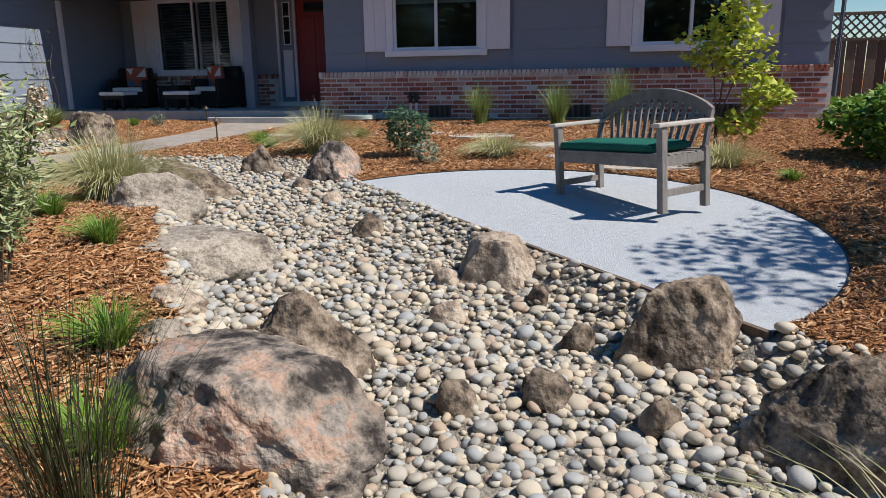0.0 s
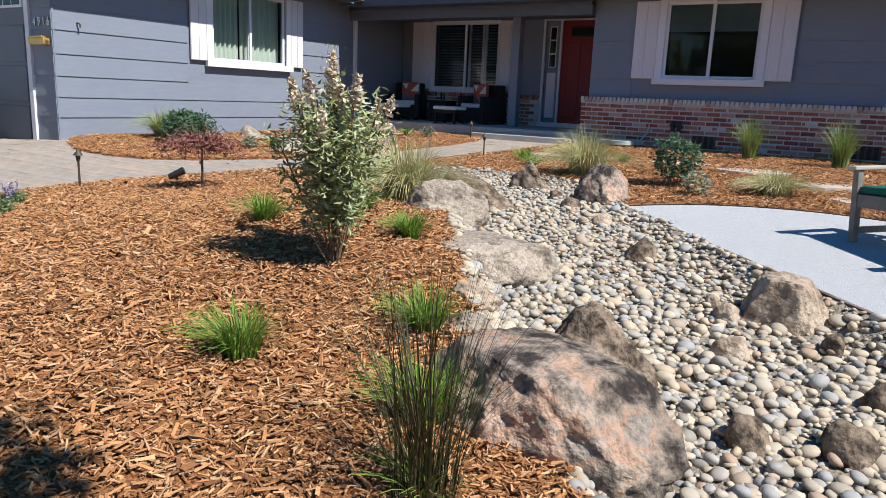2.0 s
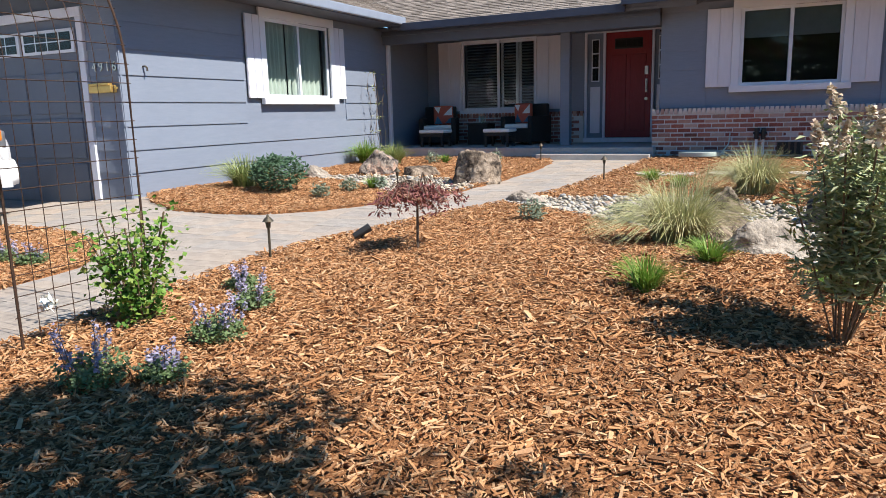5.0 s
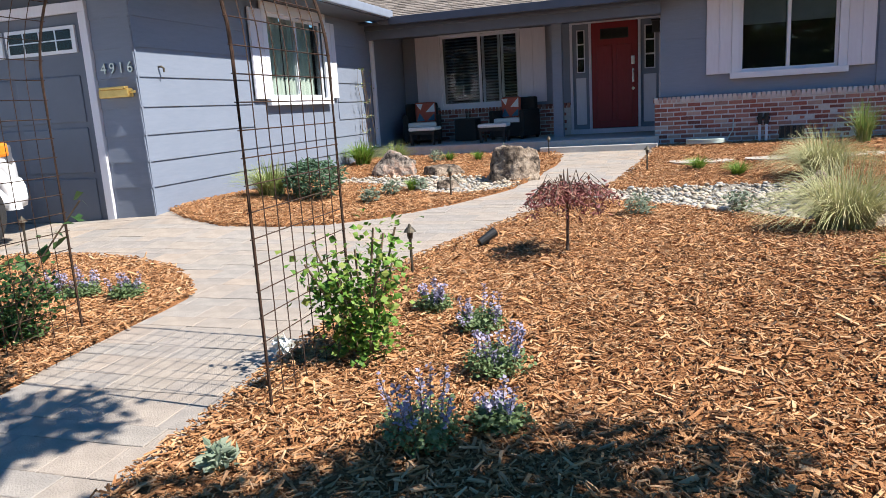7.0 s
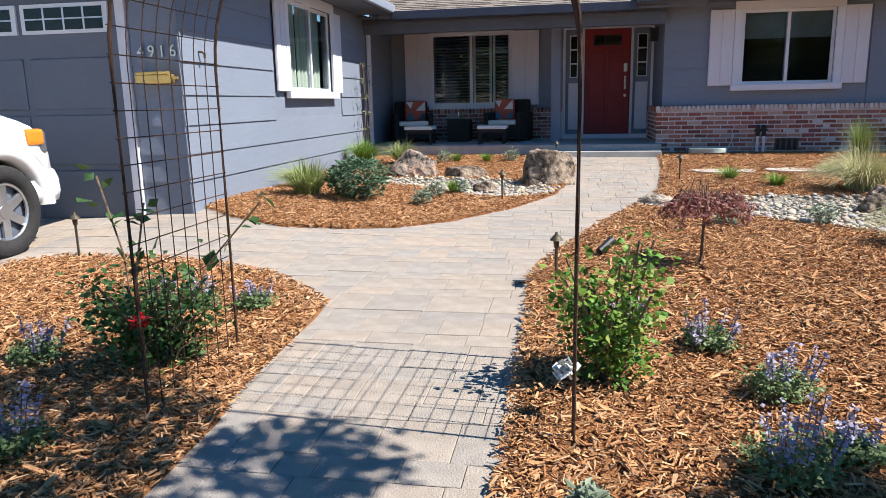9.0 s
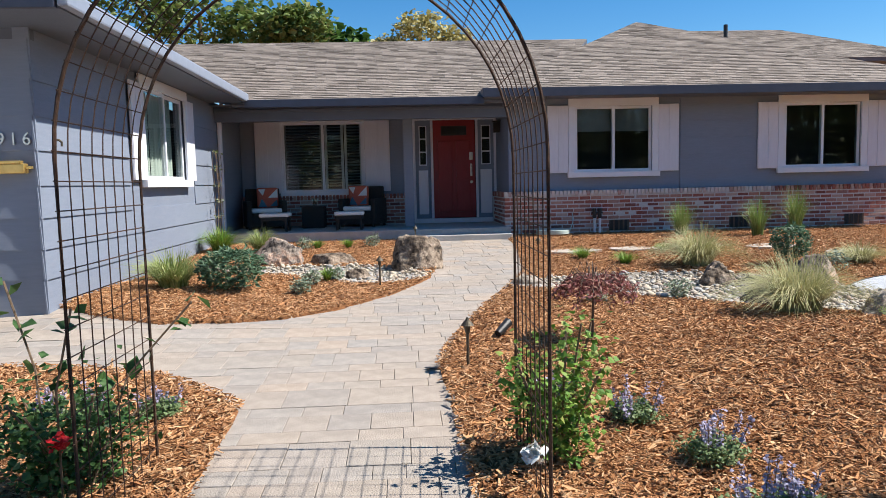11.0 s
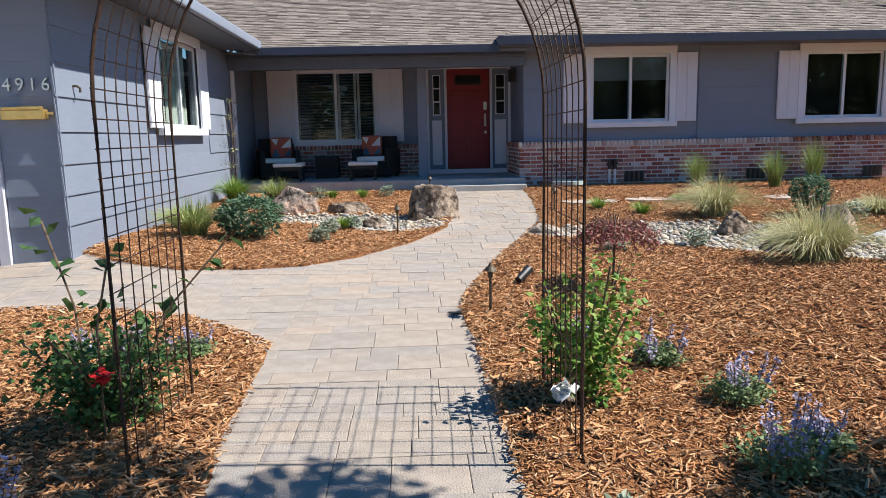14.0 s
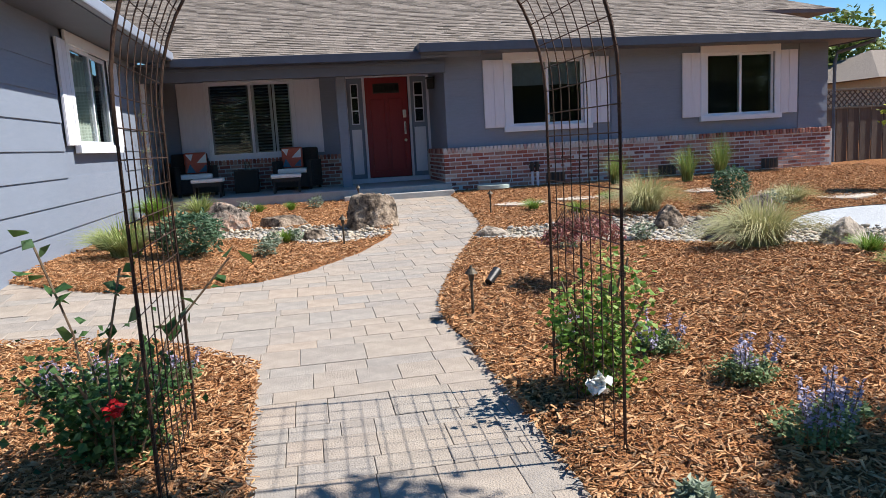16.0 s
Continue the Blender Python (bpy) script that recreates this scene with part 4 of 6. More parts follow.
# ---- plants ----
def blades(n, h, spread, wd, droop, seed, upright=0.35, segs=4):
    """A tuft of tapered, arching blades."""
    r = np.random.default_rng(seed)
    a = r.uniform(0, 2 * np.pi, n)
    base = spread * 0.28 * np.sqrt(r.uniform(0, 1, n))
    lean = r.uniform(upright * 0.2, 1.0, n) ** 0.8
    hh = h * r.uniform(0.55, 1.08, n)
    side = a + r.normal(0, 0.5, n)
    bx, by = base * np.cos(a), base * np.sin(a)
    rows = []
    for k in range(segs + 1):
        t = k / segs
        out = spread * lean * (t ** 1.7)
        z = hh * (t - droop * lean * t ** 2.6)
        w = wd * (1 - t) ** 0.7 + 0.0004
        cx, cy = bx + out * np.cos(side), by + out * np.sin(side)
        rows.append((np.stack([cx - w * np.sin(side), cy + w * np.cos(side), z], -1), np.stack([cx + w * np.sin(side), cy - w * np.cos(side), z + 0.001], -1)))
    V = np.stack([p for row in rows for p in row], 1).reshape(-1, 3)
    m = 2 * (segs + 1)
    F = (np.arange(n)[:, None, None] * m + np.array([(2 * k, 2 * k + 1, 2 * k + 3, 2 * k + 2) for k in range(segs)])[None]).reshape(-1, 4)
    return V, F


def leaves(centres, size, seed, spread=0.0, long=2.0, droop=0.0):
    """Folded leaf blades round given points."""
    r = np.random.default_rng(seed)
    c = np.asarray(centres, float)
    n = len(c)
    c = c + r.normal(0, 1, (n, 3)) * spread
    u = r.normal(0, 1, (n, 3))
    u[:, 2] = u[:, 2] * 0.5 - droop
    u /= np.linalg.norm(u, axis=1)[:, None]
    v = np.cross(u, r.normal(0, 1, (n, 3)) + np.array([0, 0, 1.5]))
    v /= np.linalg.norm(v, axis=1)[:, None] + 1e-9
    w = np.cross(u, v)
    s = (size * r.uniform(0.6, 1.25, n))[:, None]
    pts = [c, c + u * s * 0.45 + v * s / long + w * s * 0.12, c + u * s, c + u * s * 0.45 - v * s / long + w * s * 0.12]
    V = np.stack(pts, 1).reshape(-1, 3)
    F = (np.arange(n)[:, None] * 4 + np.array([0, 1, 2, 3])[None]).reshape(-1, 4)
    return V, F


def plant(name, x, y, label, category, group="", z=None):
    return thing(name, x, y, (gz(x, y) + 0.015) if z is None else z, label, category, group)


def tuft(x, y, h, spread, n, wd, droop, material, label, name="grass_tuft", group="grasses", up=0.35):
    p = plant(name, x, y, label, "grass", group)
    seed = int(abs(x * 131 + y * 977)) + 1
    part("blade_clump", mesh_np("blade_clump", *blades(n, h, spread, wd, droop, seed, up), material), None, p)
    return p


for x, y, h, s in [(2.28, -8.78, 0.20, 0.20), (3.0, -9.68, 0.23, 0.24), (2.58, -10.38, 0.25, 0.24), (3.38, -10.25, 0.25, 0.26), (1.36, -9.06, 0.22, 0.22), (1.62, -8.4, 0.2, 0.2), (0.49, -3.5, 0.2, 0.2), (1.75, -3.2, 0.16, 0.15),
                   (6.32, -5.75, 0.14, 0.12), (-2.9, -4.75, 0.2, 0.12), (-3.4, -1.4, 0.18, 0.14), (-2.9, -1.4, 0.18, 0.15), (0.9, -4.1, 0.2, 0.2)]:
    tuft(x, y, h, s, 260, 0.0035, 0.35, GRASS, "small bright green grassy tuft in bark mulch")
for x, y, h, s, n in [(1.32, -7.45, 0.66, 0.58, 1300), (1.72, -4.45, 0.68, 0.56, 1200), (3.75, -4.6, 0.34, 0.40, 700), (5.9, -5.0, 0.36, 0.40, 700)]:
    tuft(x, y, h, s * 1.08, n, 0.0032, 0.82, BLOND, "blond fountain of feathery ornamental grass", "feather_grass")
for x, y, h in [(2.9, -0.95, 0.58), (4.1, -1.3, 0.62), (4.97, -0.95, 0.74)]:
    tuft(x, y, h * 1.2, 0.32, 300, 0.005, 0.3, TALLG, "upright green grass near the brick", "tall_grass", up=0.1)
for x, y, h, s, m in [(-4.5, -5.35, 0.46, 0.50, STRIPE), (-4.95, -1.5, 0.45, 0.42, GRASS), (-4.25, -1.7, 0.42, 0.36, STRIPE), (-4.9, -4.5, 0.3, 0.3, STRIPE)]:
    tuft(x, y, h * 1.1, s, 480, 0.007, 0.5, m, "arching strappy grass below the siding", "strap_grass")
rush = plant("rush_clump", 3.62, -10.62, "dark wiry rush clump beside the large boulder", "rush")
part("blade_clump", mesh_np("blade_clump", *blades(170, 0.74, 0.36, 0.0021, 0.02, 77, 0.2), RUSHM), None, rush)
part("blade_clump", mesh_np("blade_clump", *blades(60, 0.20, 0.2, 0.0032, 0.3, 78), GRASS), None, rush)
fg = plant("feather_grass", 5.7, -10.45, "blond grass blades arching over the pebbles", "grass", "grasses")
part("blade_clump", mesh_np("blade_clump", *blades(120, 0.42, 0.6, 0.0025, 0.7, 79), BLOND), None, fg)


def shrub_points(n, rx, rz, z0, seed, shell=0.55, lumps=7):
    r = np.random.default_rng(seed)
    d = r.normal(0, 1, (n, 3))
    d /= np.linalg.norm(d, axis=1)[:, None]
    lump = r.normal(0, 1, (lumps, 3))
    lump /= np.linalg.norm(lump, axis=1)[:, None]
    k = 0.78 + 0.30 * np.max(np.clip(d @ lump.T, 0, 1) ** 5, axis=1)
    rad = (shell + (1 - shell) * r.uniform(0, 1, n) ** 0.5) * k
    p = d * rad[:, None] * np.array([rx, rx, rz])
    p[:, 2] += z0 + rz
    return p[p[:, 2] > 0.02]


def stems(n, rx, h, seed, r0=0.006, base=0.05):
    bm = bmesh.new()
    r = random.Random(seed)
    for _ in range(n):
        a, o = r.uniform(0, 6.28), r.uniform(0.2, 1) * rx
        b = (base * math.cos(a), base * math.sin(a), -0.02)
        hh = h * r.uniform(0.7, 1)
        tube([b, (b[0] + o * 0.35 * math.cos(a), b[1] + o * 0.35 * math.sin(a), hh * 0.45), (o * math.cos(a), o * math.sin(a), hh)], r0 * r.uniform(0.6, 1), 5, bm)
    return bm


def shrub(name, x, y, rx, rz, z0, n, size, material, label, twigs=9, long=2.4, shell=0.45, droop=0.0, lumps=7):
    p = plant(name, x, y, label, "shrub", "shrubs")
    seed = int(abs(x * 517 + y * 313)) + 5
    part("foliage", mesh_np("foliage", *leaves(shrub_points(n, rx, rz, z0, seed, shell, lumps), size, seed, 0.01, long, droop), material), None, p)
    part("branching", stems(twigs, rx * 0.7, z0 + rz * 1.4, seed), TWIG, p)
    return p


shrub("round_shrub", -3.85, -5.5, 0.38, 0.23, 0.04, 1700, 0.07, LEAFBLUE, "rounded grey-green narrow-leaved shrub in mulch", long=5)
shrub("round_shrub", 2.8, -4.7, 0.26, 0.23, 0.08, 1000, 0.06, LEAFBLUE, "blue-green leafy shrub near stepping stones", long=4)
shrub("broad_shrub", 7.85, -4.4, 0.98, 0.40, 0.0, 3800, 0.09, LEAFROSE, "broad glossy green shrub by the fence", long=2.2)
for x, y, s in [(-0.13, -6.45, 0.13), (0.72, -6.4, 0.13), (-3.1, -5.65, 0.12), (-3.05, -5.05, 0.12), (-2.8, -4.7, 0.10), (3.1, -5.1, 0.16), (-3.6, -1.5, 0.14), (-2.5, -1.3, 0.14), (-1.4, -11.05, 0.05)]:
    shrub("sage_clump", x, y, s, s * 0.8, 0.0, 230, 0.05, LEAFSAGE, "small silvery sage clump in mulch", 4, 4)


def catmint(x, y, s, seed):
    p = plant("catmint", x, y, "low green catmint with lavender flower spikes", "flower", "catmints")
    part("foliage", mesh_np("foliage", *leaves(shrub_points(900, s, s * 0.42, 0.0, seed, 0.25, 4), 0.021, seed, 0.014, 2.0), CATLEAF), None, p)
    r = np.random.default_rng(seed)
    pts = []
    bm = bmesh.new()
    for _ in range(10):
        a, o = r.uniform(0, 6.28), r.uniform(0.1, 0.95) * s
        h, top = s * 0.5, s * r.uniform(0.8, 1.7)
        bx, by = o * math.cos(a), o * math.sin(a)
        tube([(bx * 0.6, by * 0.6, 0), (bx * 1.15, by * 1.15, top)], 0.0022, 4, bm)
        for t in np.linspace(0.45, 1, 13):
            pts.append((bx * (0.6 + 0.55 * t), by * (0.6 + 0.55 * t), top * t))
    part("flowering", mesh_np("flowering", *leaves(np.repeat(pts, 3, 0), 0.016, seed, 0.006, 1.6), PURPLE), None, p, "lavender flower spikes")
    part("branching", bm, TWIG, p)


for k, (x, y, s) in enumerate([(-0.80, -9.62, 0.17), (-0.60, -10.14, 0.19), (-0.72, -10.78, 0.22), (-0.48, -10.62, 0.14), (-3.38, -9.2, 0.15), (-3.75, -9.2, 0.16), (-4.12, -10.15, 0.18), (-3.55, -11.0, 0.2), (-1.15, -9.3, 0.14), (-4.0, -9.2, 0.13)]):
    catmint(x, y, s * 0.85, 300 + k)


def rose(x, y, w, h, n, material, label, seed, canes, petal, at):
    p = plant("rose_bush", x, y, label, "rose", "climbing roses")
    r = np.random.default_rng(seed)
    bm = bmesh.new()
    pts = []
    for k in range(canes):
        a, o = r.uniform(0, 6.28), r.uniform(0.3, 1) * w
        hh = h * r.uniform(0.55, 1.0)
        P = [(0.04 * math.cos(a), 0.04 * math.sin(a), -0.02), (o * 0.5 * math.cos(a), o * 0.5 * math.sin(a), hh * 0.5), (o * math.cos(a), o * math.sin(a), hh)]
        tube(P, 0.0055, 5, bm)
        for _ in range(n // canes):
            t = r.uniform(0.12, 1)
            q = np.array(P[0]) * (1 - t) ** 2 + 2 * np.array(P[1]) * t * (1 - t) + np.array(P[2]) * t * t
            pts.append(q + r.normal(0, 0.06, 3))
    part("foliage", mesh_np("foliage", *leaves(pts, 0.036, seed, 0.016, 2.0), material), None, p)
    part("branching", bm, TWIG, p)
    fl = np.array(at)[None] + r.normal(0, 0.014, (40, 3))
    part("bloom", mesh_np("bloom", *leaves(fl, 0.036 if petal is WHITEROSE else 0.028, seed, 0.003, 1.3), petal), None, p, "single open bloom")
    return p


rose(-1.28, -10.0, 0.26, 0.72, 1500, LEAFROSE, "climbing rose with light green leaves and one white bloom", 401, 13, WHITEROSE, (-0.20, -0.42, 0.20))
rose(-3.46, -10.08, 0.34, 0.52, 1900, LEAFDK, "dark green rose bush with one red bloom", 402, 15, REDROSE, (0.06, -0.25, 0.30))
tall = plant("rose_cane", -3.48, -10.2, "tall bare rose canes with sparse leaves", "rose", "climbing roses")
bm, pts = bmesh.new(), []
for dx, dy, h in ((-0.12, 0.05, 0.95), (0.1, -0.1, 0.85), (0.32, 0.25, 0.8)):
    tube([(dx * 0.3, dy * 0.3, 0), (dx * 0.7, dy, h * 0.6), (dx * 1.6, dy * 1.2, h)], 0.005, 5, bm)
    pts += [(dx * (0.7 + 0.9 * t), dy, h * (0.6 + 0.4 * t)) for t in (0, 0.2, 0.4, 0.6, 0.8, 1)] * 2
part("branching", bm, TWIG, tall)
part("leafage", mesh_np("leafage", *leaves(pts, 0.07, 9, 0.03, 1.5), LEAFDK), None, tall)

# butterfly bush
bud = plant("butterfly_bush", 2.24, -9.42, "upright butterfly bush with faded cream flower heads", "shrub")
r = np.random.default_rng(55)
bm, lf, fl = bmesh.new(), [], []
for k in range(22):
    a, o = r.uniform(0, 6.28), r.uniform(0.05, 0.33)
    h = r.uniform(0.78, 1.0) * (1.10 - o * 0.9)
    P = [np.array((0.022 * math.cos(a), 0.022 * math.sin(a), -0.02)), np.array((o * 0.55 * math.cos(a), o * 0.45 * math.sin(a), h * 0.5)), np.array((o * math.cos(a), o * math.sin(a), h))]
    tube([P[0] * (1 - t) ** 2 + 2 * P[1] * t * (1 - t) + P[2] * t * t for t in (0, 0.25, 0.5, 0.75, 1)], 0.0042, 5, bm)
    for q in range(230):
        t = 1 - 0.64 * r.uniform(0, 1) ** 0.9
        lf.append(P[0] * (1 - t) ** 2 + 2 * P[1] * t * (1 - t) + P[2] * t * t + r.normal(0, 0.042, 3))
    if k % 5 < 3:
        # a drooping or upright cone of small florets
        dx, dy = 0.05 * math.cos(a), 0.05 * math.sin(a)
        for t in np.linspace(0, 1, 110):
            fl.append(P[2] + np.array((dx * t, dy * t, 0.125 * t)) + r.normal(0, 0.020 * (1.08 - t), 3))
part("branching", bm, TWIG, bud)
part("foliage", mesh_np("foliage", *leaves(lf, 0.056, 56, 0.008, 7.5), LEAFGREY), None, bud)
part("flowering", mesh_np("flowering", *leaves(fl, 0.021, 57, 0.002, 1.6), CREAM), None, bud, "faded cream and brown flower heads")

# weeping maple
maple = plant("weeping_maple", -0.57, -7.95, "small weeping maple with maroon lacy leaves", "tree")
part("trunk", bar((0, 0, -0.03), (0.01, 0.0, 0.42), 0.012, 8, 0.009), WOOD, maple)
r = np.random.default_rng(91)
bm, pts = bmesh.new(), []
for k in range(26):
    a, o = r.uniform(0, 6.28), r.uniform(0.18, 0.42)
    z1 = r.uniform(0.5, 0.60)
    P = [np.array((0, 0, 0.4)), np.array((o * 0.5 * math.cos(a), o * 0.5 * math.sin(a), z1)), np.array((o * math.cos(a), o * math.sin(a), r.uniform(0.26, 0.44)))]
    tube(P, 0.003, 4, bm)
    for _ in range(70):
        t = r.uniform(0.2, 1)
        pts.append(P[0] * (1 - t) ** 2 + 2 * P[1] * t * (1 - t) + P[2] * t * t + r.normal(0, 0.02, 3))
part("branching", bm, WOOD, maple)
part("crown", mesh_np("crown", *leaves(pts, 0.048, 92, 0.012, 5.0, 0.6), MAPLE), None, maple)


def tree(name, x, y, h, trunk_r, crowns, leafn, size, material, label, seed, z=None):
    """Trunk, limbs to each crown clump, leaves in clumps. crowns: (dx, dy, z, rx, rz)."""
    p = plant(name, x, y, label, "tree", "", z)
    bm = bmesh.new()
    bar((0, 0, -0.3), (0, 0, h * 0.5), trunk_r, 10, trunk_r * 0.7, bm)
    V, F, b = [], [], 0
    for k, (dx, dy, cz, rx, rz) in enumerate(crowns):
        tube([(0, 0, h * 0.42), (dx * 0.45, dy * 0.45, h * 0.42 + (cz - h * 0.42) * 0.6), (dx, dy, cz)], trunk_r * 0.32, 6, bm)
        pts = shrub_points(leafn if leafn < 900 else int(leafn * min(1.0, rx**1.5)), rx, rz, cz - rz, seed + k, 0.3, 12) + np.array([dx, dy, 0.0])
        v, f = leaves(pts, size, seed + k, size * 0.4, 2.2)
        V.append(v)
        F.append(f + b)
        b += len(v)
    part("trunk", bm, WOOD, p)
    part("crown", mesh_np("crown", np.concatenate(V), np.concatenate(F), material), None, p)
    return p


tree("shrub_tree", 5.90, -4.3, 0.8, 0.022, [(0.15, 0.0, 1.5, 0.16, 0.32), (-0.1, 0.1, 1.05, 0.24, 0.22), (0.25, -0.1, 0.95, 0.26, 0.22), (0.1, 0.1, 1.2, 0.26, 0.26), (0.45, 0.0, 0.6, 0.2, 0.1), (0.2, -0.05, 0.35, 0.18, 0.07)], 260, 0.075, LEAFYEL, "young yellow-green shrub tree in the mulch bed", 600)
# trees behind the roofs
tree("tree", -10.0, 17.0, 6.0, 0.25, [(0, 0, 8.0, 2.6, 1.9), (2.2, 0, 7.0, 1.6, 1.3), (-2.5, 0, 8.5, 2.4, 1.8), (4.0, -1, 7.2, 1.2, 0.8)], 1300, 0.28, TREEA, "large feathery green tree behind the house", 620, 0.3)
tree("tree", -6.0, 21.0, 5.0, 0.2, [(0, 0, 7.6, 1.3, 1.3), (1.5, 0, 7.0, 1.0, 1.0), (-1.3, 0, 7.4, 0.9, 1.0)], 700, 0.4, LEAFG, "broad-leaved green tree beyond the roof", 640, 0.3)
tree("tree", -0.9, 21.0, 5.0, 0.2, [(0, 0, 7.7, 1.4, 1.2), (1.5, 0, 7.2, 0.9, 0.9), (-1.6, 0, 6.9, 0.9, 0.8)], 1100, 0.25, TREEY, "yellow flowering tree beyond the roof", 660, 0.3)
tree("tree", 23.0, 18.0, 4.0, 0.2, [(0, 0, 4.6, 1.6, 1.5), (1.8, 1, 4.0, 1.6, 1.2), (-2.0, 0, 3.6, 1.6, 1.2)], 800, 0.3, TREEA, "dark green tree beyond the fence", 680, 0.3)
# street-side trees that shade the walk and show in the panes
tree("tree", 2.6, -16.6, 4.2, 0.16, [(0.1, 5.05, 3.8, 0.9, 0.45), (-0.1, 5.05, 3.9, 0.62, 0.35), (-3.45, 5.4, 3.8, 0.85, 0.42), (-2.1, 5.5, 3.9, 0.34, 0.25), (-0.75, 4.55, 3.9, 0.75, 0.4), (1.7, 4.3, 4.2, 1.2, 0.6), (-2.0, 3.8, 4.2, 1.1, 0.6), (3.0, 4.85, 3.9, 0.4, 0.3), (-3.9, 4.3, 4.3, 1.1, 0.5), (0.0, 2.0, 5.4, 2.2, 1.0), (0.0, 0.0, 5.4, 2.0, 1.2)], 2700, 0.075, TREEA, "street tree that shades the walk", 700)
tree("tree", 9.75, -7.6, 2.6, 0.10, [(0, 0, 3.6, 1.1, 0.9), (-0.7, 0.2, 3.0, 0.7, 0.5), (0.4, 1.2, 3.3, 1.0, 0.8), (-0.9, -0.5, 3.7, 0.7, 0.45)], 1000, 0.08, TREEA, "small tree that shades the patio edge", 720)
for k, (x, y) in enumerate([(-12, -34), (-3, -38), (6, -35), (15, -36), (24, -30)]):
    tree("tree", x, y, 5.0, 0.25, [(0, 0, 5.5, 3.2, 2.6), (2.5, 0, 4.0, 2.4, 2.0), (-2.5, 0, 3.8, 2.4, 2.0), (0, 0, 2.6, 3.4, 1.8)], 700, 0.5, TREEA, "leafy green tree across the street", 740 + k * 8, -0.3)

vine = plant("wall_vine", -5.15, -0.75, "thin leggy vine on wires against the siding", "vine")
bm, pts = bmesh.new(), []
r = np.random.default_rng(33)
for k in range(5):
    P = [(0.0, -0.25 + k * 0.12, 0)]
    for j in range(1, 7):
        P.append((0.02, P[-1][1] + r.normal(0, 0.06), j * 0.27))
    tube(P, 0.004, 4, bm)
    pts += P * 4
part("branching", bm, TWIG, vine)
part("leafage", mesh_np("leafage", *leaves(pts, 0.035, 34, 0.03, 2), LEAFGREY), None, vine)


# ---- garden arch ----
arch = thing("garden_arch", -2.325, -10.2, -0.12, "rusted wire-mesh garden arch over the paver walk", "arch")
HW, HD, SPR = 0.88, 0.41, 1.46


def arch_curve(y, r=0.0, n=26):
    pts = [(-HW, y, -0.15), (-HW, y, SPR * 0.5), (-HW, y, SPR)]
    pts += [(-HW * math.cos(math.pi * k / n), y, SPR + 0.9 * math.sin(math.pi * k / n)) for k in range(1, n)]
    return pts + [(HW, y, SPR), (HW, y, SPR * 0.5), (HW, y, -0.15)]


for y in (-HD, HD):
    part("hoop", tube(arch_curve(y), 0.0075, 6), RUST, arch, "thick rusted rod hoop")
for k in range(1, 8):
    part("wire", tube(arch_curve(-HD + 2 * HD * k / 8), 0.0028, 4), RUST, arch)
run = 2 * SPR + math.pi * 0.9
nc = int(run / 0.105)
for k in range(nc + 1):
    s = run * k / nc
    if s < SPR:
        x, z = -HW, s
    elif s > run - SPR:
        x, z = HW, run - s
    else:
        t = (s - SPR) / 0.9
        x, z = -HW * math.cos(t), SPR + 0.9 * math.sin(t)
    part("cross_wire", bar((x, -HD - 0.02, z), (x, HD + 0.02, z), 0.0026, 4), RUST, arch)
for x in (-HW, HW):
    part("ground_bar", bar((x * 1.02, -HD, 0.02), (x * 1.02, HD, 0.03), 0.009, 6), RUST, arch)


# ---- path lights ----
def path_light(x, y, h):
    p = plant("path_light", x, y, "bronze mushroom-cap path light on a thin stake", "path light", "path lights")
    part("stake", bar((0, 0, -0.1), (0, 0, h), 0.010, 8), BRONZE, p)
    part("socket", bar((0, 0, h - 0.05), (0, 0, h), 0.017, 10, 0.022), BRONZE, p)
    bm = bar((0, 0, h), (0, 0, h + 0.03), 0.045, 16, 0.022)
    bar((0, 0, h + 0.03), (0, 0, h + 0.055), 0.016, 10, 0.006, bm)
    part("cap", bm, BRONZE, p)


for x, y, h in [(-1.57, -8.5, 0.30), (-5.40, -8.12, 0.32), (-2.26, -5.2, 0.30), (-0.13, -3.5, 0.28), (-1.78, -1.0, 0.26)]:
    path_light(x, y, h)
sp = plant("spot_light", -1.22, -7.72, "black adjustable garden spotlight on a spike", "spotlight")
part("spike", bar((0, 0, -0.05), (0, 0, 0.06), 0.012, 8), BLACK, sp)
part("barrel", bar((-0.05, -0.05, 0.05), (0.05, 0.05, 0.12), 0.03, 12, 0.038), BLACK, sp)
part("knuckle", bar((-0.012, 0.012, 0.06), (0.012, -0.012, 0.06), 0.016, 8), BLACK, sp)

# ---- painted shadow of a path light's cap on the walk ----
bm = bmesh.new()
rim = [(0.075 * math.cos(a), 0.026 * math.sin(a), 0.006 + 0.008 * abs(math.cos(a))) for a in [2 * math.pi * j / 14 for j in range(14)]]
lo = [bm.verts.new((x, y, z - 0.004)) for x, y, z in rim]
hi = [bm.verts.new((x * 0.97, y * 0.95, z)) for x, y, z in rim]
mid_lo, mid_hi = bm.verts.new((0, 0, 0.0)), bm.verts.new((0, 0, 0.004))
for j in range(14):
    bm.faces.new((lo[j], lo[(j + 1) % 14], hi[(j + 1) % 14], hi[j]))
    bm.faces.new((hi[j], hi[(j + 1) % 14], mid_hi))
    bm.faces.new((lo[(j + 1) % 14], lo[j], mid_lo))
# black oval in place of the cast shadow of the path light's cap
leaf = tagged(new("fallen_leaf", as_mesh("fallen_leaf", bm, BLACK)), "small black oval painting the path light cap's shadow on the pavers", "leaf")
CAP_SHADOW_AT = (-1.79, -8.42)
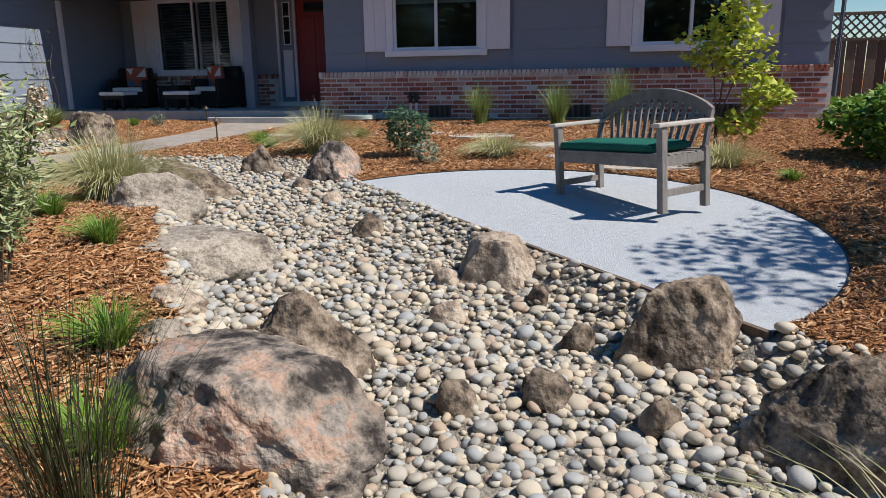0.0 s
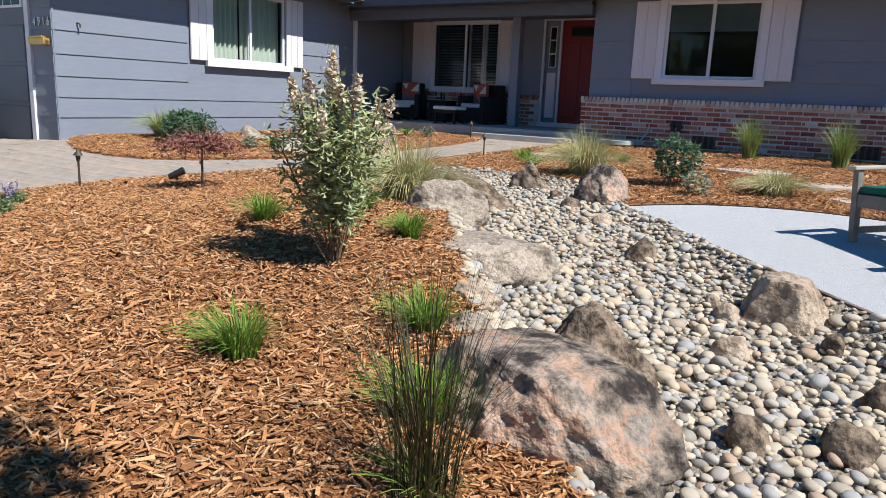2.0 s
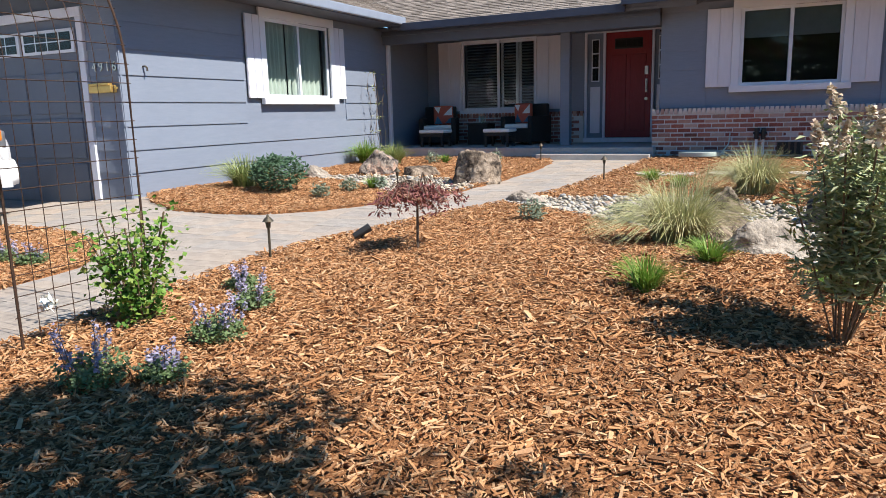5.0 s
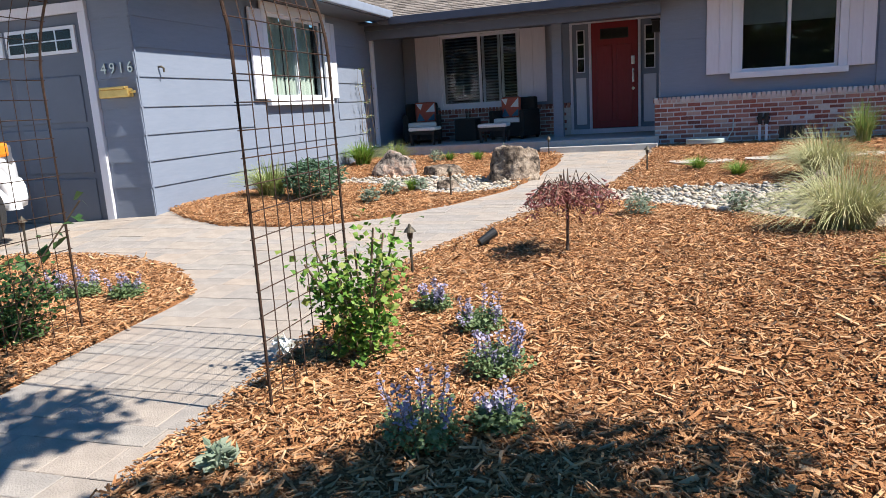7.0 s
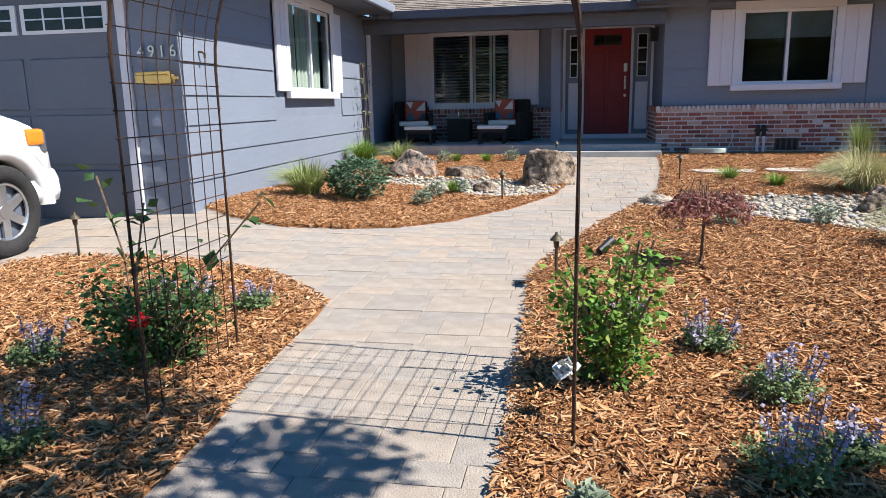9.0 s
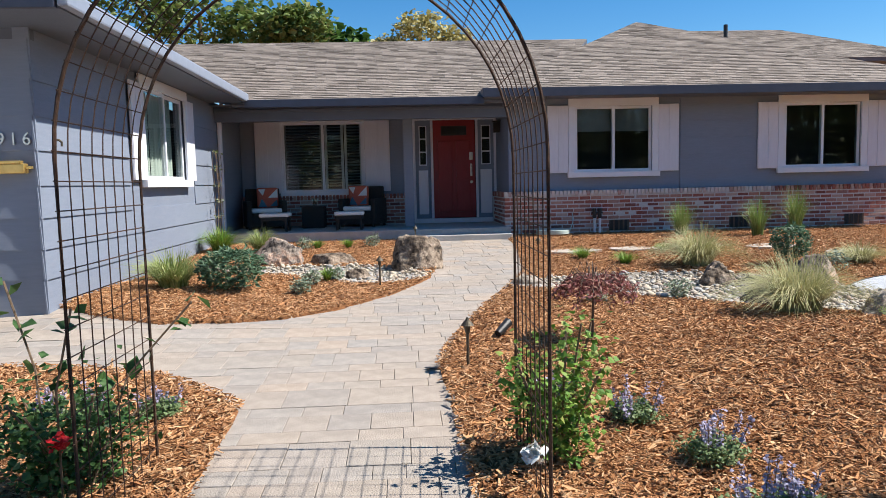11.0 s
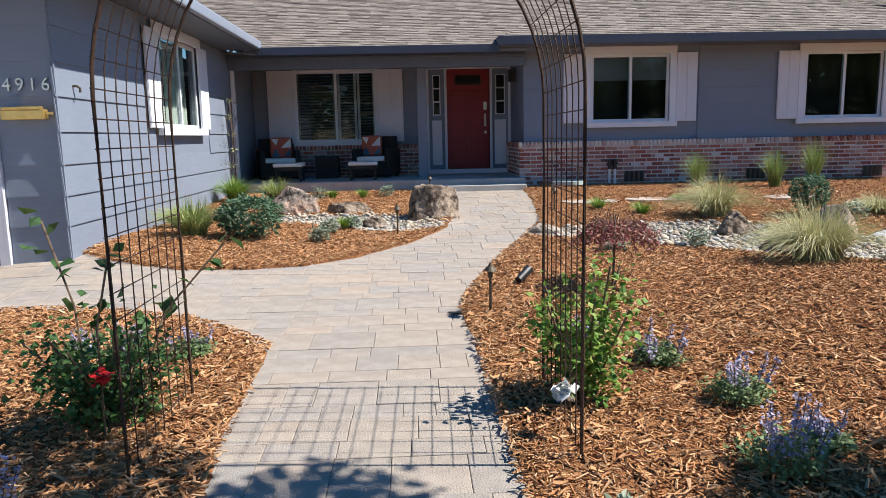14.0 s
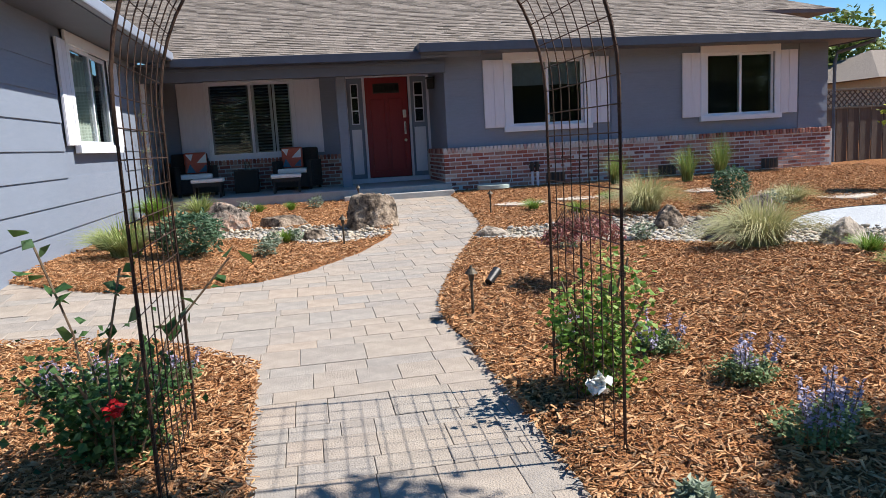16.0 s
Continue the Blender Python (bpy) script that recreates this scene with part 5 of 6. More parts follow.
leaf.matrix_basis = pose(*CAP_SHADOW_AT, gz(*CAP_SHADOW_AT) + 0.004, 0, 0, 4)

# ---- bench ----
bench = thing("bench", 5.03, -6.51, patio_z(-6.51) + 0.002, "weathered grey teak bench with arched slatted back", "bench", rz=-44.6)
bench.rotation_euler = (radians(2.2), radians(-2.8), radians(-46.5))
bench.scale = (0.885, 0.80, 0.93)
WB, DB = 0.60, 0.26
for x in (-WB, WB):
    part("front_leg", box(x - 0.03, x + 0.03, -DB - 0.03, -DB + 0.03, 0, 0.62, 0.005), TEAK, bench)
    bm = box(x - 0.03, x + 0.03, DB - 0.03, DB + 0.03, 0, 0.45, 0.005)
    part("back_leg", bm, TEAK, bench)
    part("back_post", tube([(x, DB, 0.43), (x, DB + 0.05, 0.62), (x * 0.985, DB + 0.09, 0.70)], 0.03, 6), TEAK, bench)
    part("armrest", box(x - 0.045, x + 0.045, -DB - 0.08, DB + 0.06, 0.62, 0.648, 0.008), TEAKL, bench, "pale worn armrest")
    part("side_rail", box(x - 0.02, x + 0.02, -DB, DB, 0.34, 0.41, 0.004), TEAK, bench)
    part("stretcher", box(x - 0.018, x + 0.018, -DB, DB, 0.12, 0.17, 0.004), TEAK, bench)
part("front_rail", box(-WB + 0.03, WB - 0.03, -DB - 0.02, -DB + 0.015, 0.33, 0.41, 0.004), TEAK, bench)
part("back_rail", box(-WB + 0.03, WB - 0.03, DB - 0.01, DB + 0.025, 0.36, 0.43, 0.004), TEAK, bench)
for k in range(7):
    y = -DB - 0.02 + k * 0.083
    part("seat_slat", box(-WB - 0.02, WB + 0.02, y, y + 0.062, 0.41 - 0.012 * math.sin(math.pi * k / 6), 0.43 - 0.012 * math.sin(math.pi * k / 6), 0.004), TEAK, bench)


def back_arc(t, dz=0.0):
    x = -0.59 + 1.18 * t
    return (x, DB + 0.09 + 0.04 * math.sin(math.pi * t), 0.68 + 0.16 * math.sin(math.pi * t) ** 0.75 + dz)


bm = bmesh.new()
rows = []
for k in range(25):
    x, y, z = back_arc(k / 24)
    rows.append([bm.verts.new((x, y - 0.02, z - 0.045)), bm.verts.new((x, y + 0.02, z - 0.045)), bm.verts.new((x * 1.03, y + 0.02, z + 0.04)), bm.verts.new((x * 1.03, y - 0.02, z + 0.04))])
for a, b in zip(rows, rows[1:]):
    for j in range(4):
        bm.faces.new((a[j], a[(j + 1) % 4], b[(j + 1) % 4], b[j]))
bm.faces.new(rows[0][::-1])
bm.faces.new(rows[-1])
part("top_rail", bm, TEAK, bench, "arched back rail")
for k in range(13):
    t = (k + 1) / 14
    x, y, z = back_arc(t)
    x0 = x * 0.86
    bm = bmesh.new()
    vs = [bm.verts.new((px + sx * 0.018, py + sy * 0.009, pz)) for px, py, pz in ((x0, DB + 0.01, 0.42), (x, y, z - 0.02)) for sx, sy in ((-1, -1), (1, -1), (1, 1), (-1, 1))]
    for j in range(4):
        bm.faces.new((vs[j], vs[(j + 1) % 4], vs[4 + (j + 1) % 4], vs[4 + j]))
    part("back_slat", bm, TEAK, bench)
cush = thing("bench_cushion", 0, 0, 0, "dark green canvas cushion lying on the bench seat", "cushion")
cush.matrix_basis = bench.matrix_basis @ pose(-0.06, -0.02, 0.432)
bm = box(-0.52, 0.56, -0.24, 0.22, 0.0, 0.06, 0.024)
bmesh.ops.subdivide_edges(bm, edges=[e for e in bm.edges if e.calc_length() > 0.3], cuts=8, use_grid_fill=True)
for v in bm.verts:
    if v.co.z > 0.04:
        v.co.z += 0.018 * math.cos(v.co.x * 2.4) * math.cos(v.co.y * 5) + 0.005 * noise.noise(v.co * 6)
part("pad", bm, CUSHION, cush, smooth=True)
part("piping", tube([(-0.515, -0.235, 0.05), (0.555, -0.235, 0.05), (0.555, 0.215, 0.05), (-0.515, 0.215, 0.05), (-0.515, -0.235, 0.05)], 0.006, 6), CUSHION, cush)


# ---- porch furniture ----
def wicker_chair(x, y, rz):
    c = thing("armchair", x, y, 0.402, "dark wicker porch armchair with a white seat pad", "chair", "porch chairs", rz=rz)
    part("base", box(-0.34, 0.34, -0.33, 0.33, 0.05, 0.32, 0.02), WICKER, c)
    for sx in (-1, 1):
        part("arm", box(sx * 0.34 - 0.05, sx * 0.34 + 0.05, -0.34, 0.34, 0.05, 0.56, 0.025), WICKER, c)
        for sy in (-1, 1):
            part("leg", box(sx * 0.33 - 0.025, sx * 0.33 + 0.025, sy * 0.31 - 0.025, sy * 0.31 + 0.025, 0, 0.06), WICKER, c)
    part("backrest", box(-0.34, 0.34, 0.24, 0.36, 0.28, 0.80, 0.04), WICKER, c)
    part("seat_pad", box(-0.29, 0.29, -0.34, 0.24, 0.322, 0.41, 0.03), WHITECLOTH, c, "white seat cushion")


def ottoman(x, y):
    o = thing("footstool", x, y, 0.402, "dark wicker footstool with a white cushion top", "footstool", "porch footstools")
    for sx in (-1, 1):
        for sy in (-1, 1):
            part("leg", box(sx * 0.22 - 0.022, sx * 0.22 + 0.022, sy * 0.18 - 0.022, sy * 0.18 + 0.022, 0, 0.26), WICKER, o)
    part("frame", box(-0.25, 0.25, -0.21, 0.21, 0.2, 0.27, 0.01), WICKER, o)
    part("pad", box(-0.27, 0.27, -0.22, 0.22, 0.27, 0.34, 0.028), WHITECLOTH, o, "white cushion")


def pillow(x, y, rz):
    p = thing("pillow", x, y, 0.815, "square coral, white and blue pattern throw pillow", "pillow", "throw pillows", rz=rz)
    bm = box(-0.21, 0.21, -0.05, 0.05, 0.0, 0.40, 0.045)
    part("cover", bm, CORAL, p, smooth=True)
    for poly, m in (([(-0.19, 0.02), (-0.02, 0.02), (-0.12, 0.19)], BLUECLOTH), ([(0.0, 0.2), (0.19, 0.38), (0.19, 0.2)], WHITECLOTH), ([(0.03, 0.03), (0.18, 0.03), (0.18, 0.17)], BLUECLOTH), ([(-0.19, 0.37), (-0.05, 0.37), (-0.1, 0.24)], WHITECLOTH)):
        b = bmesh.new()
        vs = [b.verts.new((px, -0.053, pz)) for px, pz in poly] + [b.verts.new((px, -0.046, pz)) for px, pz in poly]
        b.faces.new(vs[:3])
        for j in range(3):
            b.faces.new((vs[j], vs[(j + 1) % 3], vs[3 + (j + 1) % 3], vs[3 + j]))
        part("patch", b, m, p)


wicker_chair(-4.72, 1.15, 18)
wicker_chair(-2.78, 1.15, -18)
ottoman(-4.35, 0.2)
ottoman(-2.98, 0.2)
pillow(-4.68, 1.28, 18)
pillow(-2.86, 1.25, -18)
tb = thing("side_table", -3.75, 1.15, 0.402, "low dark wicker side table between chairs", "table")
part("body", box(-0.22, 0.22, -0.22, 0.22, 0, 0.42, 0.015), WICKER, tb)
part("top", box(-0.24, 0.24, -0.24, 0.24, 0.42, 0.44, 0.006), BLACK, tb)
jar = thing("glass_jar", -3.72, 1.1, 0.843, "small clear glass jar on the side table", "jar")
part("bowl", bar((0, 0, 0), (0, 0, 0.14), 0.045, 12, 0.055), GLASS, jar)

# ---- hose, pipes ----
hose = []
for k in range(90):
    a = k * 0.35
    hose.append((0.72 + (0.30 + 0.03 * math.sin(k * 0.7)) * math.cos(a), -0.48 + 0.16 * math.sin(a), gz(0.72, -0.48) + 0.065 + 0.014 * (k // 18)))
hose += [(1.05, -0.35, 0.3), (1.15, -0.2, 0.45), (1.16, -0.13, 0.62)]
tagged(new("garden_hose", as_mesh("garden_hose", tube(hose, 0.011, 6), HOSE, True)), "pale green garden hose coiled on the mulch", "hose")
for x, m, lab in ((1.56, BLACK, "black capped utility pipe against brick"), (1.66, TRIM, "white utility pipe with a black valve")):
    u = thing("utility_pipe", x, -0.18, gz(x, -0.18), lab, "pipe", "utility pipes")
    part("pipe", bar((0, 0, -0.05), (0, 0, 0.42), 0.022, 10), TRIM, u)
    part("valve", bar((0, 0, 0.3), (0, 0, 0.48), 0.036, 10), BLACK, u)
    part("cap", bar((-0.05, 0, 0.4), (0.05, 0, 0.4), 0.022, 8), BLACK, u)

# ---- fence and neighbour ----
fence = thing("fence", 8.05, 0.55, 0.2, "weathered board fence with a lattice top", "fence")
for k in range(52):
    part("board", box(k * 0.145, k * 0.145 + 0.135, -0.012 + 0.015 * (k % 2), 0.012 + 0.015 * (k % 2), 0, 1.18, 0.004), FENCE, fence)
for x in (0.0, 2.4, 4.8, 7.3):
    part("post", box(x - 0.045, x + 0.045, 0.03, 0.12, 0, 1.62, 0.006), FENCE, fence)
for z in (1.18, 1.56):
    part("rail", box(0, 7.5, -0.03, 0.06, z, z + 0.045, 0.004), FENCE, fence)
for k in range(58):
    for s in (-1, 1):
        x = k * 0.13
        q = box(-0.012, 0.012, -0.004 + 0.005 * s, 0.004 + 0.005 * s, -0.25, 0.25)
        bmesh.ops.rotate(q, cent=(0, 0, 0), matrix=Matrix.Rotation(s * 0.78, 3, "Y"), verts=q.verts)
        bmesh.ops.translate(q, vec=(x, 0.015, 1.39), verts=q.verts)
        part("lattice_strip", q, FENCE, fence)
nb = thing("neighbour_house", 20.0, 12.0, 0.2, "beige neighbouring house with a low brown roof", "house")
part("wall", box(0, 10, 0, 8, 0, 2.5), STUCCO, nb)
bm = bmesh.new()
vs = [bm.verts.new(c) for c in ((-0.7, -0.7, 2.5), (10.7, -0.7, 2.5), (10.7, 8.7, 2.5), (-0.7, 8.7, 2.5), (3, 4, 4.0), (7, 4, 4.0))]
for f in ((0, 1, 5, 4), (1, 2, 5), (2, 3, 4, 5), (3, 0, 4), (3, 2, 1, 0)):
    bm.faces.new([vs[i] for i in f])
part("roof", bm, SHINGLE, nb)


# ---- truck ----
truck = thing("pickup_truck", -6.98, -8.05, -0.05, "white pickup truck parked facing the garage", "truck")


def loft(sections, material, name, parent, label="", smooth=True):
    """A body through outlines (y, [(x, z), ...])."""
    bm = bmesh.new()
    rows = [[bm.verts.new((x, y, z)) for x, z in sec] for y, sec in sections]
    n = len(rows[0])
    for a, b in zip(rows, rows[1:]):
        for j in range(n):
            bm.faces.new((a[j], a[(j + 1) % n], b[(j + 1) % n], b[j]))
    bm.faces.new(rows[0][::-1])
    bm.faces.new(rows[-1])
    bmesh.ops.recalc_face_normals(bm, faces=bm.faces)
    return part(name, bm, material, parent, label, smooth)


def sec(w, z0, z1, top=0.82):
    h = z1 - z0
    half = [(w * 0.97, z0), (w, z0 + 0.25 * h), (w * 0.99, z0 + 0.62 * h), (w * 0.95, z0 + 0.85 * h), (w * top, z1)]
    return [(-x, z) for x, z in half][::-1] + half


body = loft([(-3.9, sec(0.88, 0.55, 1.05)), (-0.60, sec(0.90, 0.52, 1.12)), (-0.46, sec(0.915, 0.86, 1.17)), (-0.2, sec(0.92, 0.88, 1.20)), (0.2, sec(0.92, 0.87, 1.19)), (0.42, sec(0.915, 0.80, 1.13)), (0.52, sec(0.90, 0.66, 1.08)), (0.62, sec(0.86, 0.62, 0.98))], CARWHITE, "body", truck)
loft([(0.36, sec(0.90, 0.42, 0.74)), (0.52, sec(0.93, 0.40, 0.76)), (0.66, sec(0.90, 0.42, 0.74)), (0.74, sec(0.78, 0.46, 0.70))], CARWHITE, "bumper", truck, "white front bumper")
loft([(-2.6, sec(0.80, 1.08, 1.72, 0.86)), (-1.0, sec(0.80, 1.08, 1.76, 0.86)), (-0.55, sec(0.80, 1.08, 1.30, 0.92))], CARWHITE, "cab", truck)
part("headlight", box(0.66, 0.905, 0.36, 0.56, 0.84, 1.04, 0.03), ALLOY, truck)
part("turn_signal", box(0.80, 0.935, 0.30, 0.50, 0.92, 1.06, 0.03), AMBER, truck, "amber turn signal lens")
for x, y in ((0.80, 0.0), (-0.80, 0.0), (0.80, -3.0), (-0.80, -3.0)):
    s = 1 if x > 0 else -1
    bm = bmesh.new()
    prof = [(0.245, -0.11), (0.36, -0.12), (0.385, -0.09), (0.39, 0.0), (0.385, 0.09), (0.36, 0.12), (0.245, 0.11)]
    rings = [[bm.verts.new((x + d, y + q * math.cos(a), 0.395 + q * math.sin(a))) for q, d in prof] for a in [2 * math.pi * j / 40 for j in range(40)]]
    for a, b in zip(rings, rings[1:] + rings[:1]):
        for j in range(len(prof)):
            bm.faces.new((a[j], a[(j + 1) % len(prof)], b[(j + 1) % len(prof)], b[j]))
    bmesh.ops.recalc_face_normals(bm, faces=bm.faces)
    wh = part("wheel", bm, TYRE, truck, "black tyre on a silver alloy rim", True)
    part("rim", bar((x + s * 0.02, y, 0.395), (x + s * 0.05, y, 0.395), 0.245, 32), DARKTRIM, wh)
    for k in range(6):
        a = k * math.pi / 3
        q = box(-0.015, 0.015, -0.04, 0.04, 0.05, 0.235, 0.008)
        bmesh.ops.rotate(q, cent=(0, 0, 0), matrix=Matrix.Rotation(a, 3, "X"), verts=q.verts)
        bmesh.ops.translate(q, vec=(x + s * 0.075, y, 0.395), verts=q.verts)
        part("spoke", q, ALLOY, wh)
    part("rim_lip", tube([(x + s * 0.09, y + 0.235 * math.cos(2 * math.pi * j / 32), 0.395 + 0.235 * math.sin(2 * math.pi * j / 32)) for j in range(33)], 0.016, 6), ALLOY, wh)
    part("hub", bar((x + s * 0.05, y, 0.395), (x + s * 0.095, y, 0.395), 0.06, 14), ALLOY, wh)
    if y == 0.0:
        bm = bmesh.new()
        rowa = [[bm.verts.new((x + s * dx, y + q * math.cos(t), 0.395 + q * math.sin(t))) for q, dx in ((0.43, 0.10), (0.50, 0.145), (0.56, 0.12), (0.56, -0.1), (0.43, -0.1))] for t in [math.pi * j / 20 for j in range(21)]]
        for a, b in zip(rowa, rowa[1:]):
            for j in range(5):
                bm.faces.new((a[j], a[(j + 1) % 5], b[(j + 1) % 5], b[j]))
        part("fender_arch", bm, CARWHITE, truck, smooth=True)
part("underbody", box(-0.7, 0.7, -3.8, 0.45, 0.35, 0.62), BLACK, truck)

# ---- pieces of walls, paths and creek ----
def brick_mesh(w, d, h, material):
    b = min(0.007, h * 0.15)
    V = []
    for z, i in ((0, b), (b, 0), (h - b, 0), (h, b)):
        V += [(i, i, z), (w - i, i, z), (w - i, d - i, z), (i, d - i, z)]
    F = []
    for k in range(3):
        for j in range(4):
            F.append((4 * k + j, 4 * k + (j + 1) % 4, 4 * k + 4 + (j + 1) % 4, 4 * k + 4 + j))
    F += [(3, 2, 1, 0), (12, 13, 14, 15)]
    return mesh_np("brick", V, F, material)


FULL, HALF, SOLDIER = brick_mesh(0.199, 0.095, 0.058, BRICK), brick_mesh(0.09, 0.095, 0.058, BRICK), brick_mesh(0.054, 0.115, 0.095, BRICKTOP)
TURNED = brick_mesh(0.095, 0.199, 0.058, BRICK)
far_brick = []


def lay(me, x, y, z, near, rz=0.0):
    j = Vector((RNG.uniform(-0.002, 0.002), RNG.uniform(-0.005, 0.003), RNG.uniform(-0.002, 0.002)))
    if near:
        o = new("brick", me)
        o.parent = house
        o.matrix_basis = pose(x + j.x, y + j.y, z + j.z, 0, 0, rz + RNG.uniform(-0.4, 0.4))
    else:
        far_brick.append((me, pose(x + j.x, y + j.y, z + j.z, 0, 0, rz)))


for c in range(10):
    z = 0.19 + c * 0.0745
    x = 0.0 if c % 2 == 0 else 0.105
    if c % 2:
        lay(HALF, -0.092, -0.092, z, True)
    else:
        lay(FULL, -0.092, -0.092, z, True)
    x = 0.12 if c % 2 == 0 else 0.01
    while x < 7.86:
        lay(FULL, x, -0.092, z, x < 4.4)
        x += 0.2155
    y = 0.01 if c % 2 else 0.12
    while y < 1.4 and z > 0.4:
        lay(TURNED, -0.092, y, z, False)
        y += 0.2155
    y = 0.01
    while y < 2.2:
        lay(TURNED, 7.95, y, z, False)
        y += 0.2155
    if 0.40 < z < 0.9:
        x = -5.26 + (c % 2) * 0.1
        while x < -1.95:
            lay(FULL, x, 1.535 + BACK, z, False)
            x += 0.2155
x = -0.10
while x < 7.97:
    lay(SOLDIER, x, -0.11, 0.937, x < 5)
    x += 0.0735
y = 0.01
while y < 1.5:
    far_brick.append((SOLDIER, pose(-0.0, y, 0.937, 0, 0, 90)))
    y += 0.0735
x = -5.26
while x < -1.8:
    far_brick.append((SOLDIER, pose(x, 1.515 + BACK, 0.937)))
    x += 0.0735
V, F = [], []
for me, m in far_brick:
    b = len(V)
    V += [tuple(m @ v.co) for v in me.vertices]
    F += [tuple(b + i for i in p.vertices) for p in me.polygons]
tagged(part("bricks", mesh_np("bricks", V, F, BRICKI), None, house), "mixed red and whitewashed bricks", kind="stuff")

# pavers
paving = thing("paving", 0, 0, 0, "tan and grey concrete paver walk and driveway", "path", kind="structure")
laid, rest = [], []
y, r = -14.6, 0
while y < -0.35:
    d = (0.235, 0.155, 0.31, 0.155)[r % 4]
    x = -9.8 + RNG.uniform(0, 0.3)
    while x < 0.2:
        w = float(RNG.choice([0.155, 0.235, 0.31, 0.39], p=[0.15, 0.35, 0.32, 0.18]))
        laid.append((x, y, w, d))
        x += w
    y += d
    r += 1
L = np.array(laid)
cx, cy = L[:, 0] + L[:, 2] / 2, L[:, 1] + L[:, 3] / 2
L = L[paved(cx, cy) > -0.2]
cx, cy = L[:, 0] + L[:, 2] / 2, L[:, 1] + L[:, 3] / 2
order = np.argsort(np.hypot(cx + 2.3, (cy + 9.7) * 0.75))
shapes = {}
V, F = [], []
for rank, k in enumerate(order):
    x, y, w, d = (float(v) for v in L[k])
    xc, yc = x + w / 2, y + d / 2
    slope = Vector((gz(xc - 0.1, yc) - gz(xc + 0.1, yc), gz(xc, yc - 0.1) - gz(xc, yc + 0.1), 0.2)).normalized()
    m = Matrix.Translation((xc, yc, gz(xc, yc) + RNG.uniform(-0.0025, 0.0025))) @ Vector((0, 0, 1)).rotation_difference(slope).to_matrix().to_4x4()
    key = (round(w, 3), round(d, 3))
    if key not in shapes:
        g, b = 0.0012, 0.0028
        P = []
        for z, i in ((-0.05, g), (-b, g), (0.0, g + b)):
            P += [(-w / 2 + i, -d / 2 + i, z), (w / 2 - i, -d / 2 + i, z), (w / 2 - i, d / 2 - i, z), (-w / 2 + i, d / 2 - i, z)]
        Q = [(4 * q + j, 4 * q + (j + 1) % 4, 4 * q + 4 + (j + 1) % 4, 4 * q + 4 + j) for q in range(2) for j in range(4)] + [(8, 9, 10, 11)]
        shapes[key] = mesh_np("paver", P, Q, PAVER)
    if rank < 300:
        o = new("paver", shapes[key])
        o.parent = paving
        o.matrix_basis = m
    else:
        b = len(V)
        V += [tuple(m @ v.co) for v in shapes[key].vertices]
        F += [tuple(b + i for i in p.vertices) for p in shapes[key].polygons]
tagged(part("pavers", mesh_np("pavers", V, F, PAVERI), None, paving), "mixed tan and grey pavers", kind="stuff")

# river pebbles
creek = thing("dry_creek", 0, 0, 0, "dry creek of rounded cream and grey river pebbles", "creek", kind="structure")
bm = bmesh.new()
bmesh.ops.create_icosphere(bm, subdivisions=2, radius=1)
PV = np.array([v.co for v in bm.verts])
PF = np.array([[v.index for v in f.verts] for f in bm.faces])
bm.free()
bm = bmesh.new()
bmesh.ops.create_icosphere(bm, subdivisions=1, radius=1)
PF0 = np.array([[v.index for v in f.verts] for f in bm.faces])
bm.free()
stones = []
for poly in (CREEK, CREEKWEST):
    P = np.array(poly)
    x0, y0, x1, y1 = *P.min(0), *P.max(0)
    for step, lo, hi, lift in ((0.080, 0.024, 0.044, 0.0), (0.24, 0.040, 0.060, 0.016), (0.045, 0.012, 0.0208, -0.002), (0.052, 0.015, 0.0209, 0.012), (0.095, 0.022, 0.034, 0.018), (0.11, 0.022, 0.040, 0.024)):
        gx, gy = np.meshgrid(np.arange(x0, x1, step), np.arange(y0, y1, step))
        gx = gx.ravel() + RNG.uniform(-0.5, 0.5, gx.size) * step
        gy = gy.ravel() + RNG.uniform(-0.5, 0.5, gy.size) * step
        ok = (edge_dist(poly, gx, gy) > 0.0) & (edge_dist(PATIO_EDGE, gx, gy) < -0.03)
        for x, y in zip(gx[ok], gy[ok]):
            s = RNG.uniform(lo, hi) * (1.0 if y < -8 else 0.88 if y < -6 else 0.8)
            stones.append((x, y, s, lift))
S = np.array(stones)
SZ = grade(S[:, 0], S[:, 1]) - creek_depth(S[:, 0], S[:, 1]) + 0.012 + S[:, 3]
pebmesh = []
for k in range(14):
    q = PV * np.array([1.0, RNG.uniform(0.65, 0.95), RNG.uniform(0.42, 0.68)])
    q = q * (1 + 0.10 * np.sin(PV[:, [0]] * RNG.uniform(1, 3) + RNG.uniform(0, 6)) + 0.08 * np.sin(PV[:, [1]] * RNG.uniform(2, 4) + RNG.uniform(0, 6)))
    pebmesh.append((q, mesh_np("pebble", q, PF, PEBBLE, True)))
near = set(np.argsort(np.hypot(S[:, 0] - 4.6, S[:, 1] + 9.9) - S[:, 2] * 12)[:300].tolist())
V, F = [], []
b = 0
